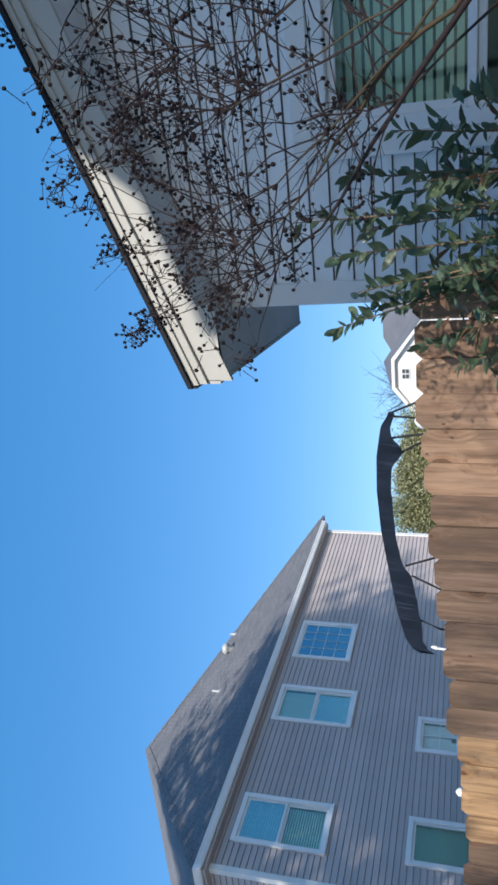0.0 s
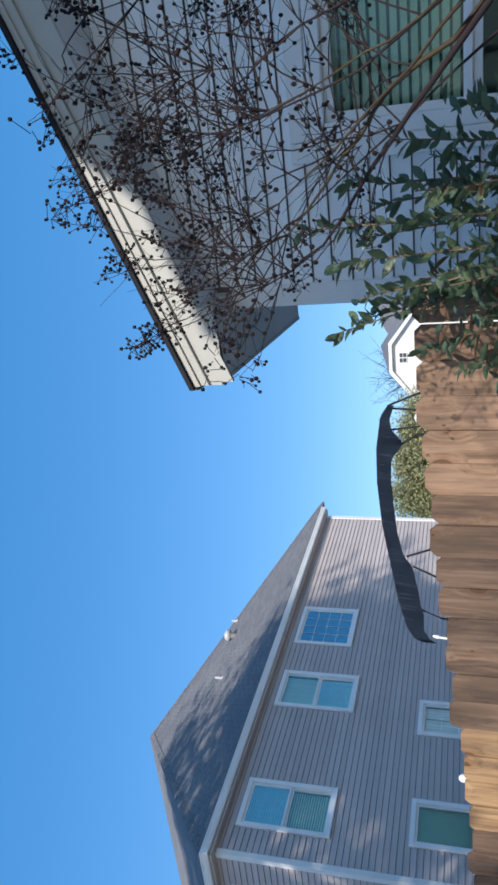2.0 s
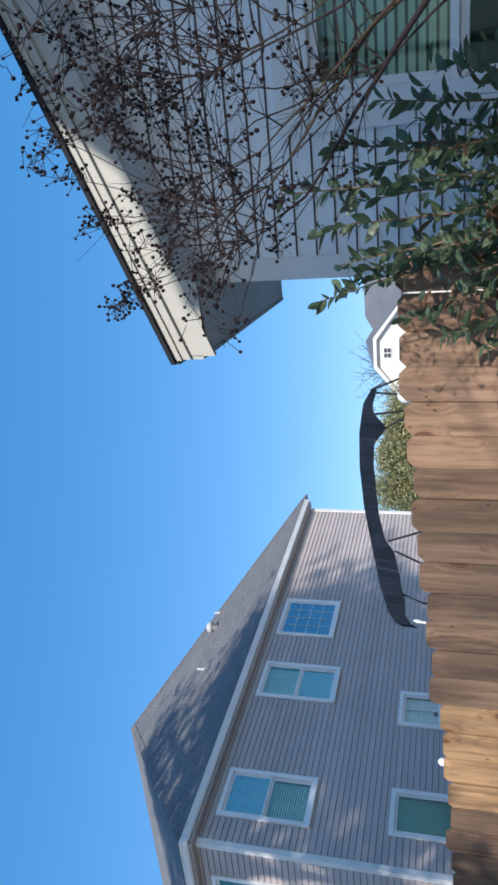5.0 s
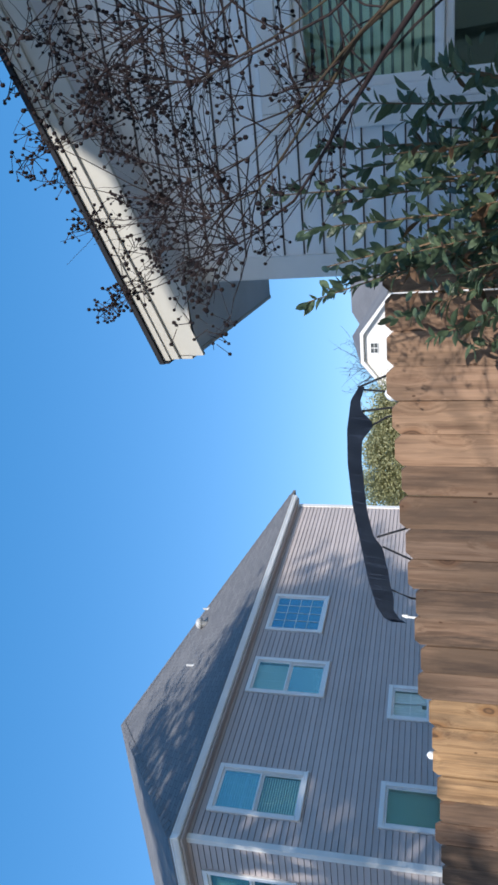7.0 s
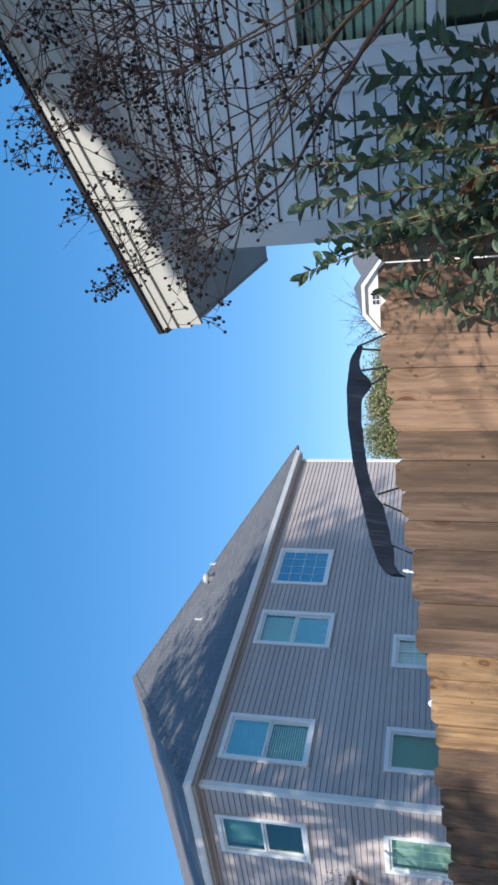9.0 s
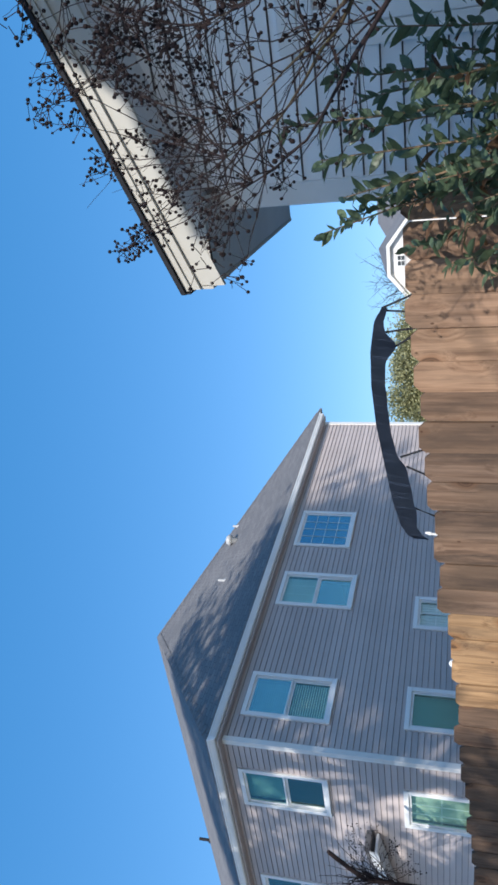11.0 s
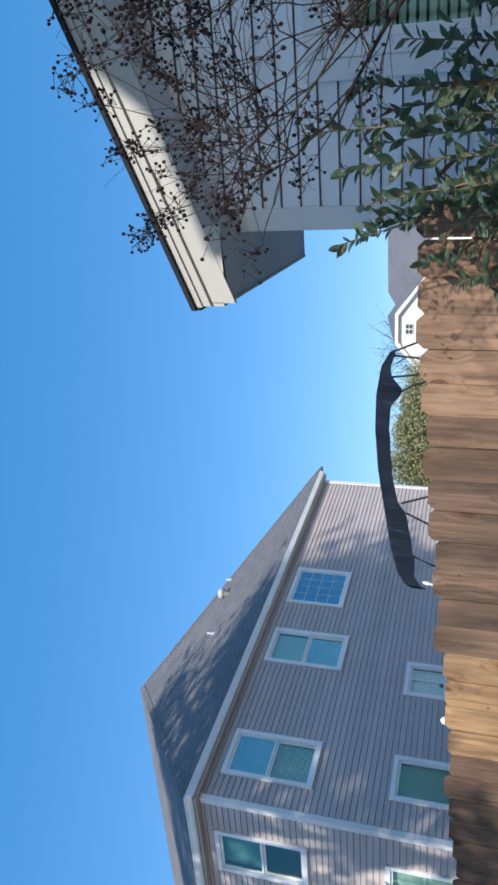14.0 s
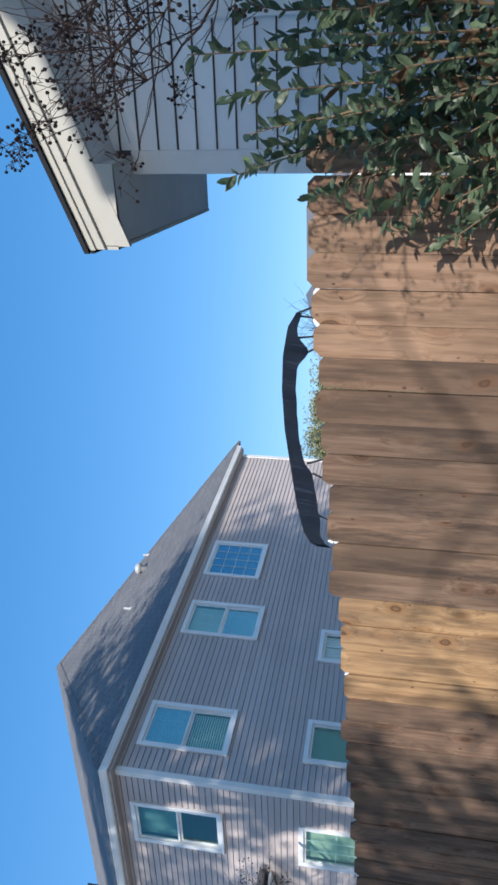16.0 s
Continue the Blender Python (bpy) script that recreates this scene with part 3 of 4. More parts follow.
part("corner_board", box((NX - 0.024, NY + 0.001, NB), (NX - 0.001, NY + 0.09, 2.735), 0.004), M_WHITE, near, "white corner board")
# rake trim: two boards, a drip edge and the shingle edge
line = lambda x, z: z + SL * x


def rake(name, y0, y1, za, zb, x0, material, label=""):
    bm = prism(bmesh.new(), [(x0, y0, line(x0, za)), (x0, y0, line(x0, zb)), (4.4, y0, line(4.4, zb)), (4.4, y0, line(4.4, za))], (0, y1 - y0, 0))
    prism(bm, [(4.4, y0, line(4.4, za)), (4.4, y0, line(4.4, zb)), (8.8 - x0, y0, line(x0, zb)), (8.8 - x0, y0, line(x0, za))], (0, y1 - y0, 0))
    return part(name, bm, material, near, label)


rake("fascia", FY, FY + 0.024, SX, SX + 0.135, 0.42, M_CREAM, "cream painted rake board")
rake("rake_trim", FY - 0.018, FY - 0.001, SX + 0.118, SX + 0.160, 0.410, M_CREAM, "cream upper trim board")
rake("rake_trim", FY - 0.030, FY - 0.019, SX + 0.158, SX + 0.186, 0.408, M_CREAM, "cream crown strip")
rake("drip_edge", FY - 0.048, FY + 0.004, SX + 0.188, SX + 0.210, 0.396, M_DRIP, "dark metal drip edge")
rake("soffit", FY + 0.025, NY - 0.001, SX + 0.002, SX + 0.016, 0.76, M_SOFFIT, "grey painted rake soffit")
# boxed eave return
bm = prism(bmesh.new(), [(0.424, FY + 0.003, EAVE_Z - 0.012), (0.424, FY + 0.003, line(0.424, SX + 0.03)), (0.770, FY + 0.003, line(0.77, SX + 0.03)), (0.770, FY + 0.003, EAVE_Z - 0.012)], (0, 0.02, 0))
part("eave_box", bm, M_CREAM, near, "cream boxed eave end")
part("eave_box_side", box((0.752, FY + 0.024, EAVE_Z - 0.010), (0.770, NY - 0.032, 2.80)), M_CREAM, near)
SKEW = -0.125
part("eave_soffit", prism(bmesh.new(), [(0.424, FY + 0.024, EAVE_Z), (0.751, FY + 0.024, EAVE_Z), (0.775, 6.46, EAVE_Z - 0.03), (0.424 + SKEW, 6.46, EAVE_Z - 0.03)], (0, 0, 0.012)), M_SOFFIT, near, "grey eave soffit")
part("eave_fascia", prism(bmesh.new(), [(0.405, FY, EAVE_Z - 0.004), (0.423, FY, EAVE_Z - 0.004), (0.423 + SKEW, 6.46, EAVE_Z - 0.034), (0.405 + SKEW, 6.46, EAVE_Z - 0.034)], (0, 0, 0.10)), M_CREAM, near)
part("drip_edge", prism(bmesh.new(), [(0.396, FY - 0.04, 2.834), (0.404, FY - 0.04, 2.834), (0.404 + SKEW, 6.46, 2.802), (0.396 + SKEW, 6.46, 2.802)], (0, 0, 0.024)), M_DRIP, near)
bm = prism(bmesh.new(), [(0.398, FY + 0.005, line(0.398, SX + 0.201)), (4.4, FY + 0.005, line(4.4, SX + 0.201)), (4.4, 6.48, line(4.4, SX + 0.201)), (0.398 + SKEW, 6.48, line(0.398 + SKEW, SX + 0.201))], (0, 0, 0.022))
prism(bm, [(1.0, 6.4, line(1.0, SX + 0.201)), (1.0, 6.4, line(1.0, SX + 0.217)), (4.4, 6.4, line(4.4, SX + 0.217)), (4.4, 6.4, line(4.4, SX + 0.201))], (0, 7.0, 0))
prism(bm, [(4.4, FY - 0.045, line(4.4, SX + 0.201)), (4.4, FY - 0.045, line(4.4, SX + 0.217)), (8.42, FY - 0.045, line(0.375, SX + 0.217)), (8.42, FY - 0.045, line(0.375, SX + 0.201))], (0, 8.5, 0))
part("roof", bm, M_ROOF, near, "dark shingle gable roof")
window(near, FRONT @ pose(NHOLE[0], 0, NHOLE[2]), NHOLE[1] - NHOLE[0], NHOLE[3] - NHOLE[2], 0.53, M_GLASS_NEAR, M_GLASS_NEAR, (0, 0), 0.5, 0.07)
part("window_trim", box((NHOLE[0] - 0.085, NY - 0.05, NHOLE[2] - 0.09), (NHOLE[0] - 0.001, NY, NHOLE[3] + 0.085), 0.004), M_WHITE, near, "wide white window trim")
part("window_trim", box((NHOLE[0], NY - 0.05, NHOLE[3] + 0.001), (NHOLE[1], NY, NHOLE[3] + 0.085), 0.004), M_WHITE, near)
part("window_trim", box((NHOLE[0], NY - 0.06, NHOLE[2] - 0.09), (NHOLE[1], NY, NHOLE[2] - 0.013), 0.004), M_WHITE, near)

# ---- an unseen house added at the viewer's back to shade the grey wall ----
back = thing("house", (3.7, 0.0, 0.0), "plain pale unseen house added to shade the grey wall", "house")
BM = pose(3.7, 0, 0, 0, 0, 34)
for a, b in (((0, -4, -0.05), (0.15, 0, 5.6)), ((3.4, -4, -0.05), (3.55, 0, 5.6)), ((0.15, -4, -0.05), (3.4, -3.85, 5.6))):
    part("wall", box(a, b), M_GREY, back, "", BM)
part("wall", prism(bmesh.new(), [(0.15, -0.15, -0.05), (0.15, -0.15, 5.70), (0.44, -0.15, 5.74), (1.8, -0.15, 7.08), (3.4, -0.15, 5.5), (3.4, -0.15, -0.05)], (0, 0.15, 0)), M_GREY, back, "", BM)
bm = prism(bmesh.new(), [(-0.1, -4.2, 5.70), (-0.1, -4.2, 5.82), (0.42, -4.2, 5.86), (0.42, -4.2, 5.74)], (0, 4.22, 0))
prism(bm, [(0.421, -4.2, 5.74), (0.421, -4.2, 5.86), (1.8, -4.2, 7.24), (1.8, -4.2, 7.10)], (0, 4.22, 0))
prism(bm, [(1.801, -4.2, 7.10), (1.801, -4.2, 7.24), (3.7, -4.2, 5.38), (3.7, -4.2, 5.26)], (0, 4.22, 0))
part("roof", bm, M_ROOF, back, "", BM)

# ---- the fence ----
fence = thing("fence", (0.0, 4.33, rise(0)), "weathered dog-eared pine privacy fence, unpainted", "fence")
rng = random.Random(4)
boards = []
x = 0.930
while x > -8.2:
    w = 0.127 if x > 0.9 else 0.1325 if x > 0.05 else 0.1417 if x > -0.5 else 0.149
    boards.append((x - w, x))
    x -= w + (0.012 if x > 0.9 else 0.0)


def board_mesh(w, h, cut, material):
    bm = bmesh.new()
    o = [(0, 0, 0), (w, 0, 0), (w, 0, h - cut), (w - cut, 0, h), (cut, 0, h), (0, 0, h - cut)]
    prism(bm, o, (0, 0.016, 0))
    return mesh_of("picket", bm, material)


SIZES = (0.127, 0.1325, 0.1417, 0.149)
kinds = {mat: [[board_mesh(w - 0.0022, 1.80 + 0.008 * k, 0.023 + 0.003 * (k % 3), mat) for k in range(5)] for w in SIZES] for mat in (M_WOOD, M_MID, M_GOLD, M_OLD_SHADED)}
for x0, x1 in boards:
    k = min(range(4), key=lambda i: abs(SIZES[i] - (x1 - x0)))
    xm = (x0 + x1) / 2
    # tone by place along the fence: weathering, with lit and shaded stretches coloured in
    board_mat = M_WOOD if xm > 0.13 else M_MID if xm > -0.14 else M_OLD_SHADED if xm > -1.02 else M_GOLD if xm > -1.62 else rng.choice((M_OLD_SHADED, M_MID, M_MID))
    piece("picket", rng.choice(kinds[board_mat][k]), fence, pose(x0, 4.285 + rng.uniform(0, 0.007), rise(xm) + 0.012 + rng.uniform(-0.006, 0.006), 0, rng.uniform(-0.25, 0.25), rng.uniform(-0.9, 0.9)))
for z in (0.25, 0.95, 1.55):
    part("rail", prism(bmesh.new(), [(0.93, 4.318, rise(0.93) + z), (0.65, 4.318, z), (-8.2, 4.318, rise(-8.2) + z), (-8.2, 4.318, rise(-8.2) + z + 0.085), (0.65, 4.318, z + 0.085), (0.93, 4.318, z + 0.085)], (0, 0.038, 0)), M_RAIL, fence)
for px in (0.80, -1.62, -4.04, -6.46):
    part("post", box((px, 4.357, rise(px) - 0.1), (px + 0.09, 4.446, rise(px) + 1.66), 0.004), M_RAIL, fence)

# ---- white caps just behind the fence ----
for at, r, lab in (((-2.97, 5.86, 1.671), 0.03, "small white solar lamp on a stake"), ((0.08, 5.2, 1.85), 0.04, "white plastic ball cap on a thin pole")):
    cap = thing("garden_lamp", (at[0], at[1], rise(at[0])), lab, "lamp")
    bm = tube(bmesh.new(), [Vector(at) + Vector((0, 0, k * r)) for k in (-1.0, -0.9, -0.3, 0.3, 0.75, 1.0)], [r * 0.5, r * 0.8, r, r * 0.95, r * 0.6, r * 0.1], 12)
    part("globe", bm, M_PVC, cap, smooth=True)
    part("stake", tube(bmesh.new(), [(at[0], at[1], rise(at[0]) - 0.02), (at[0], at[1], at[2] - r * 0.9)], 0.009, 8), M_TUBE, cap)

# ---- the dark canopy on its frame, beyond the fence ----
canopy = thing("boat_canopy", (-1.4, 6.8, rise(-1.4)), "sagging dark slate canvas canopy on bent steel tubes", "canopy")


def askew(p):
    """The canopy stands askew: one end is farther from the fence than the other."""
    eye, k = Vector((1.46, 1.60, 1.625)), 1 + 0.165 * max(0.0, min(1.0, (p[0] + 2.2) / 1.9))
    return eye + (Vector(p) - eye) * k


CX = [-2.215, -2.19, -2.09, -1.86, -1.476, -1.2, -0.886, -0.63, -0.42, -0.32]
CZ = [1.965, 2.015, 2.07, 2.125, 2.181, 2.219, 2.238, 2.231, 2.197, 2.14]
bm = bmesh.new()
rows = []
for t in (0, 0.1, 0.25, 0.5, 0.75, 0.9, 1):
    row = []
    for i in range(41):
        u = i / 40
        xn, xf = -2.215 + 1.615 * u, -2.30 + 1.64 * u
        zn = float(np.interp(xn, CX, CZ))
        xs_ = 1.44 + (xf - 1.44) * 0.842
        zf = 1.62 + (float(np.interp(xs_, CX, CZ)) - 0.03 * min(1.0, max(0.0, (-0.6 - xs_) / 0.3)) - 1.62) / 0.842
        row.append(bm.verts.new(askew((xn + (xf - xn) * t, 6.40 + 0.9 * t, zn + (zf - zn) * t + 0.005 * math.sin(xn * 23 + t * 5)))))
    rows.append(row)
for a, b in zip(rows, rows[1:]):
    for i in range(40):
        bm.faces.new((a[i], a[i + 1], b[i + 1], b[i]))
bmesh.ops.solidify(bm, geom=bm.faces[:], thickness=0.01)
part("cover", bm, M_CANVAS, canopy, "dark canvas cover", smooth=True)
bm = bmesh.new()
n = 60
up, dn = [], []
for i in range(n + 1):
    x = -2.215 + 1.895 * i / n
    zt = float(np.interp(x, CX, CZ))
    drop = 0.096 + 0.07 * math.exp(-((x + 0.60) / 0.07) ** 2) + 0.06 / (1 + math.exp((x + 1.50) / 0.035)) - 0.05 / (1 + math.exp((x + 2.05) / 0.05)) - 0.06 * max(0.0, min(1.0, (x + 0.56) / 0.24))
    up.append(bm.verts.new(askew((x, 6.395, zt + 0.004))))
    dn.append(bm.verts.new(askew((x, 6.385 + 0.012 * math.sin(x * 31), zt - drop))))
for i in range(n):
    bm.faces.new((dn[i], dn[i + 1], up[i + 1], up[i]))
bmesh.ops.solidify(bm, geom=bm.faces[:], thickness=0.008)
part("valance", bm, M_CANVAS, canopy, "dark canvas valance", smooth=True)
g = rise(-1.4)
for pts in ([(-1.49, 6.42, 2.06), (-1.41, 6.42, 1.85), (-1.30, 6.42, 1.6), (-1.2, 6.42, g)], [(-1.57, 6.42, 2.02), (-1.67, 6.42, 1.82), (-1.78, 6.42, 1.6), (-1.85, 6.42, g)],
            [(-1.84, 6.42, 2.03), (-1.94, 6.42, 1.97), (-2.01, 6.42, 1.82), (-2.1, 6.42, g)], [(-0.335, 6.42, 2.15), (-0.258, 6.42, 1.97), (-0.2, 6.42, 1.8), (-0.15, 6.42, g)],
            [(-0.35, 6.42, 2.14), (-0.37, 6.42, 1.9), (-0.38, 6.42, g)], [(-0.508, 6.42, 2.15), (-0.48, 6.42, 1.93), (-0.46, 6.42, g)], [(-0.617, 6.42, 2.08), (-0.55, 6.42, 1.97), (-0.52, 6.42, 1.85), (-0.5, 6.42, g)]):
    part("frame_tube", tube(bmesh.new(), [askew(q) for q in pts], 0.0085, 7), M_DRIP, canopy, smooth=True)
part("end_cap", tube(bmesh.new(), [(-2.17, 6.42, 1.89), (-2.178, 6.42, 1.85), (-2.18, 6.42, 1.845), (-2.19, 6.42, 1.72)], [0.008, 0.016, 0.009, 0.009], 8), M_PVC, canopy, "white plastic end cap")

# ---- far house ----
far = thing("house", (-12.0, 45.0, rise(-12)), "distant white house with a clipped gable and grey roof", "house")
bm = prism(bmesh.new(), [(-14.8, 45, -1), (-9.3, 45, -1), (-9.3, 45, 4.5), (-11.3, 45, 5.9), (-12.9, 45, 5.9), (-14.8, 45, 4.45)], (0, 4.0, 0))
part("wall", bm, M_FARWALL, far)
bm = prism(bmesh.new(), [(-9.0, 44.7, 4.25), (-9.0, 44.7, 4.42), (-11.2, 44.7, 6.08), (-13.0, 44.7, 6.08), (-15.1, 44.7, 4.4), (-15.1, 44.7, 4.23), (-12.9, 44.7, 5.9), (-11.3, 44.7, 5.9)], (0, 0.3, 0))
part("rake_board", bm, M_WHITE, far, "white rake board")
bm = bmesh.new()
v = [bm.verts.new(p) for p in ((-9.0, 44.72, 4.44), (-11.2, 44.72, 6.1), (-13.0, 44.72, 6.1), (-15.1, 44.72, 4.42), (-12.1, 47.2, 6.8), (-9.0, 49.0, 4.7), (-15.1, 49.0, 4.7))]
for f in ((0, 1, 4, 5), (1, 2, 4), (2, 3, 6, 4), (5, 4, 6)):
    bm.faces.new([v[i] for i in f])
part("roof", bm, M_FARROOF, far)
part("wall", box((-15.0, 49.3, -1), (-5.0, 58.0, 4.6)), M_FARWALL, far)
bm = bmesh.new()
v = [bm.verts.new(p) for p in ((-4.6, 49.0, 4.6), (-4.6, 58.5, 4.6), (-15.4, 58.5, 4.6), (-15.4, 49.0, 4.6), (-8.0, 53.8, 7.55), (-12.3, 53.8, 7.5))]
for f in ((0, 1, 4), (1, 2, 5, 4), (2, 3, 5), (3, 0, 4, 5)):
    bm.faces.new([v[i] for i in f])
part("roof", bm, M_FARROOF, far, "grey hip roof")
win = part("window", box((-12.48, 44.94, 5.06), (-11.84, 44.99, 5.54)), M_VINYL, far)
for a in (0, 1):
    for b in (0, 1):
        part("pane", box((-12.44 + 0.31 * a, 44.925, 5.10 + 0.21 * b), (-12.19 + 0.31 * a, 44.938, 5.28 + 0.21 * b)), M_SCREEN, win)


# ---- foliage helpers ----
def leaf_mesh(name, length, width, fold, material):
    """A pointed leaf along +x, folded on its midrib and curved down."""
    bm = bmesh.new()
    mid, lf, rt = [], [], []
    for u, w in ((0.0, 0.04), (0.25, 0.75), (0.5, 1.0), (0.75, 0.7), (1.0, 0.02)):
        z = -0.22 * length * u * u
        mid.append(bm.verts.new((u * length, 0, z)))
        lf.append(bm.verts.new((u * length, w * width / 2, z + fold * w * width)))
        rt.append(bm.verts.new((u * length, -w * width / 2, z + fold * w * width)))
    for i in range(4):
        bm.faces.new((mid[i], mid[i + 1], lf[i + 1], lf[i]))
        bm.faces.new((rt[i], rt[i + 1], mid[i + 1], mid[i]))
    return mesh_of(name, bm, material, True)


def aimed(p, d, spin, size=1.0):
    q = Vector(d).to_track_quat("X", "Z")
    return Matrix.Translation(p) @ q.to_matrix().to_4x4() @ pose(0, 0, 0, spin) @ Matrix.Scale(size, 4)


def join_copies(bm_data, mesh, mats):
    """Adds transformed copies of a mesh to plain vertex and face lists."""
    vs, fs = bm_data
    for m in mats:
        o = len(vs)
        vs.extend((m @ v.co)[:] for v in mesh.vertices)
        fs.extend(tuple(i + o for i in f.vertices) for f in mesh.polygons)


def from_lists(name, data, material, parent, label=""):
    me = bpy.data.meshes.new(name)
    me.from_pydata(data[0], [], data[1])
    me.materials.append(material)
    for f in me.polygons:
        f.use_smooth = True
    return tagged(piece(name, me, parent, None, label), kind="stuff")


# ---- the crape myrtle in front of the grey house ----
rng = random.Random(11)
myrtle = thing("tree", (1.80, 2.75, 0.0), "bare crape myrtle with dark dried seed pods", "tree")
FORK = Vector((1.76, 2.95, 1.50))
part("trunk", tube(bmesh.new(), [(1.80, 2.75, -0.02), (1.80, 2.77, 0.5), (1.79, 2.84, 1.05), FORK], [0.028, 0.021, 0.014, 0.0085], 9), M_LIMB, myrtle, "smooth tan trunk", smooth=True)
BOUGHS = [
    [FORK, (1.55, 3.10, 1.69), (1.46, 3.20, 1.77), (1.37, 3.30, 1.85), (1.24, 3.40, 1.96), (1.16, 3.50, 2.06), (1.09, 3.55, 2.20)],
    [FORK, (1.69, 2.98, 1.64), (1.64, 3.05, 1.71), (1.60, 3.10, 1.81), (1.56, 3.15, 1.92), (1.50, 3.25, 2.10)],
    [FORK, (1.61, 3.10, 1.66), (1.55, 3.15, 1.76), (1.47, 3.22, 1.83), (1.38, 3.30, 1.92), (1.27, 3.40, 2.04), (1.20, 3.48, 2.18)],
    [FORK, (1.71, 3.05, 1.74), (1.67, 3.15, 1.92), (1.62, 3.22, 2.04), (1.62, 3.32, 2.22)],
    [FORK, (1.58, 3.15, 1.82), (1.54, 3.20, 1.98), (1.51, 3.30, 2.10), (1.44, 3.40, 2.30)],
    [(1.79, 2.82, 0.9), (1.76, 3.0, 1.3), (1.62, 3.12, 1.58), (1.48, 3.2, 1.75), (1.31, 3.30, 1.98), (1.22, 3.38, 2.15)],
    [(1.79, 2.82, 0.9), (1.84, 2.95, 1.3), (1.80, 3.1, 1.7), (1.78, 3.2, 2.1), (1.76, 3.3, 2.4)],
    [FORK, (1.66, 3.02, 1.63), (1.58, 3.10, 1.72), (1.44, 3.24, 1.90), (1.34, 3.34, 2.04), (1.30, 3.42, 2.20)],
]
nodes = []
for k, pts in enumerate(BOUGHS):
    fine = []
    pts = [Vector(p) for p in pts]
    for a, b in zip(pts, pts[1:]):
        fine += [a.lerp(b, t) + Vector([rng.uniform(-0.006, 0.006) for _ in range(3)]) for t in (0, 0.5)]
    fine.append(pts[-1])
    r0 = (0.0060, 0.0036, 0.0056, 0.0032, 0.0032, 0.0038, 0.0034, 0.0040)[k]
    part("limb", tube(bmesh.new(), fine, [r0 * (1 - 0.72 * i / (len(fine) - 1)) for i in range(len(fine))], 8), M_LIMB if k in (1, 2, 7) else M_BARK, myrtle, smooth=True)
    nodes += fine[3:]
TIPS = [(1.42, 3.53, 2.62), (1.376, 3.31, 2.54), (1.186, 3.78, 2.645), (0.94, 3.66, 2.575), (1.0, 3.585, 2.50), (1.06, 3.49, 2.38), (0.90, 3.5, 2.19), (1.73, 3.5, 2.70),
        (1.55, 3.5, 2.63), (1.31, 3.5, 2.57), (1.19, 3.5, 2.51), (1.00, 3.5, 2.47), (1.47, 3.5, 2.29), (1.38, 3.5, 2.24), (1.13, 3.5, 2.38), (1.20, 3.5, 2.33)]
while len(TIPS) < 128:
    x, y = rng.uniform(1.03, 1.95), rng.uniform(3.05, 3.75)
    top = 2.27 + 0.365 * (x - 0.85) + 0.30 * (y - 3.4)
    z = rng.uniform(1.80, top)
    if z > 1.80 + 0.75 * max(0.0, 1.30 - x):
        TIPS.append((x, y, z))
twigs, pods = bmesh.new(), []
pod_places = []


def twig(a, b, r0, r1, n=5, wob=0.008, sides=4, sag=0.0):
    pts = bend(a, b, sag, n, wob, rng)
    tube(twigs, pts, [r0 + (r1 - r0) * i / n for i in range(n + 1)], sides)
    return pts


for i, tip in enumerate(TIPS):
    tip = Vector(tip)
    low = [n for n in nodes if n.z < tip.z - 0.05] or nodes
    near_ = sorted(low, key=lambda n: (n - tip).length)[:6]
    root = rng.choice(near_)
    pts = twig(root, tip, 0.0020, 0.0009, 7, 0.006, 5, rng.uniform(-0.02, 0.06))
    nodes_here = pts[3:]
    # side twigs
    for s in range(rng.randint(3, 6)):
        b = rng.choice(pts[1:])
        d = (tip - root).normalized() + Vector([rng.uniform(-0.5, 0.5) for _ in range(3)])
        twig(b, b + d.normalized() * rng.uniform(0.05, 0.14), 0.0010, 0.0005, 4, 0.003, 4)
    # a loose panicle of round pods at the tip
    if i < 16 or rng.random() < 0.85:
        axis = ((tip - root).normalized() + Vector((-0.1, 0.1, rng.uniform(-0.5, 0.3)))).normalized()
        for s in range(rng.randint(20, 32) if tip.z > 2.25 else rng.randint(7, 13)):
            at = tip + axis * rng.uniform(-0.06, 0.07)
            end = at + Vector([rng.uniform(-0.036, 0.036) for _ in range(3)])
            tube(twigs, [at, end], [0.0011, 0.0009], 3)
            pod_places.append((end, rng.uniform(0.0036, 0.0056)))
part("twig_mass", twigs, M_BARK, myrtle, "fine grey-brown twigs")["kind"] = "stuff"
bm = bmesh.new()
bmesh.ops.create_icosphere(bm, subdivisions=1, radius=1.0)
pod = mesh_of("pod", bm, M_POD, True)
data = ([], [])
join_copies(data, pod, [Matrix.Translation(p) @ Matrix.Diagonal((r, r, r * 1.15, 1)) for p, r in pod_places])
from_lists("seed_pod_mass", data, M_POD, myrtle, "dark round dried seed pods")

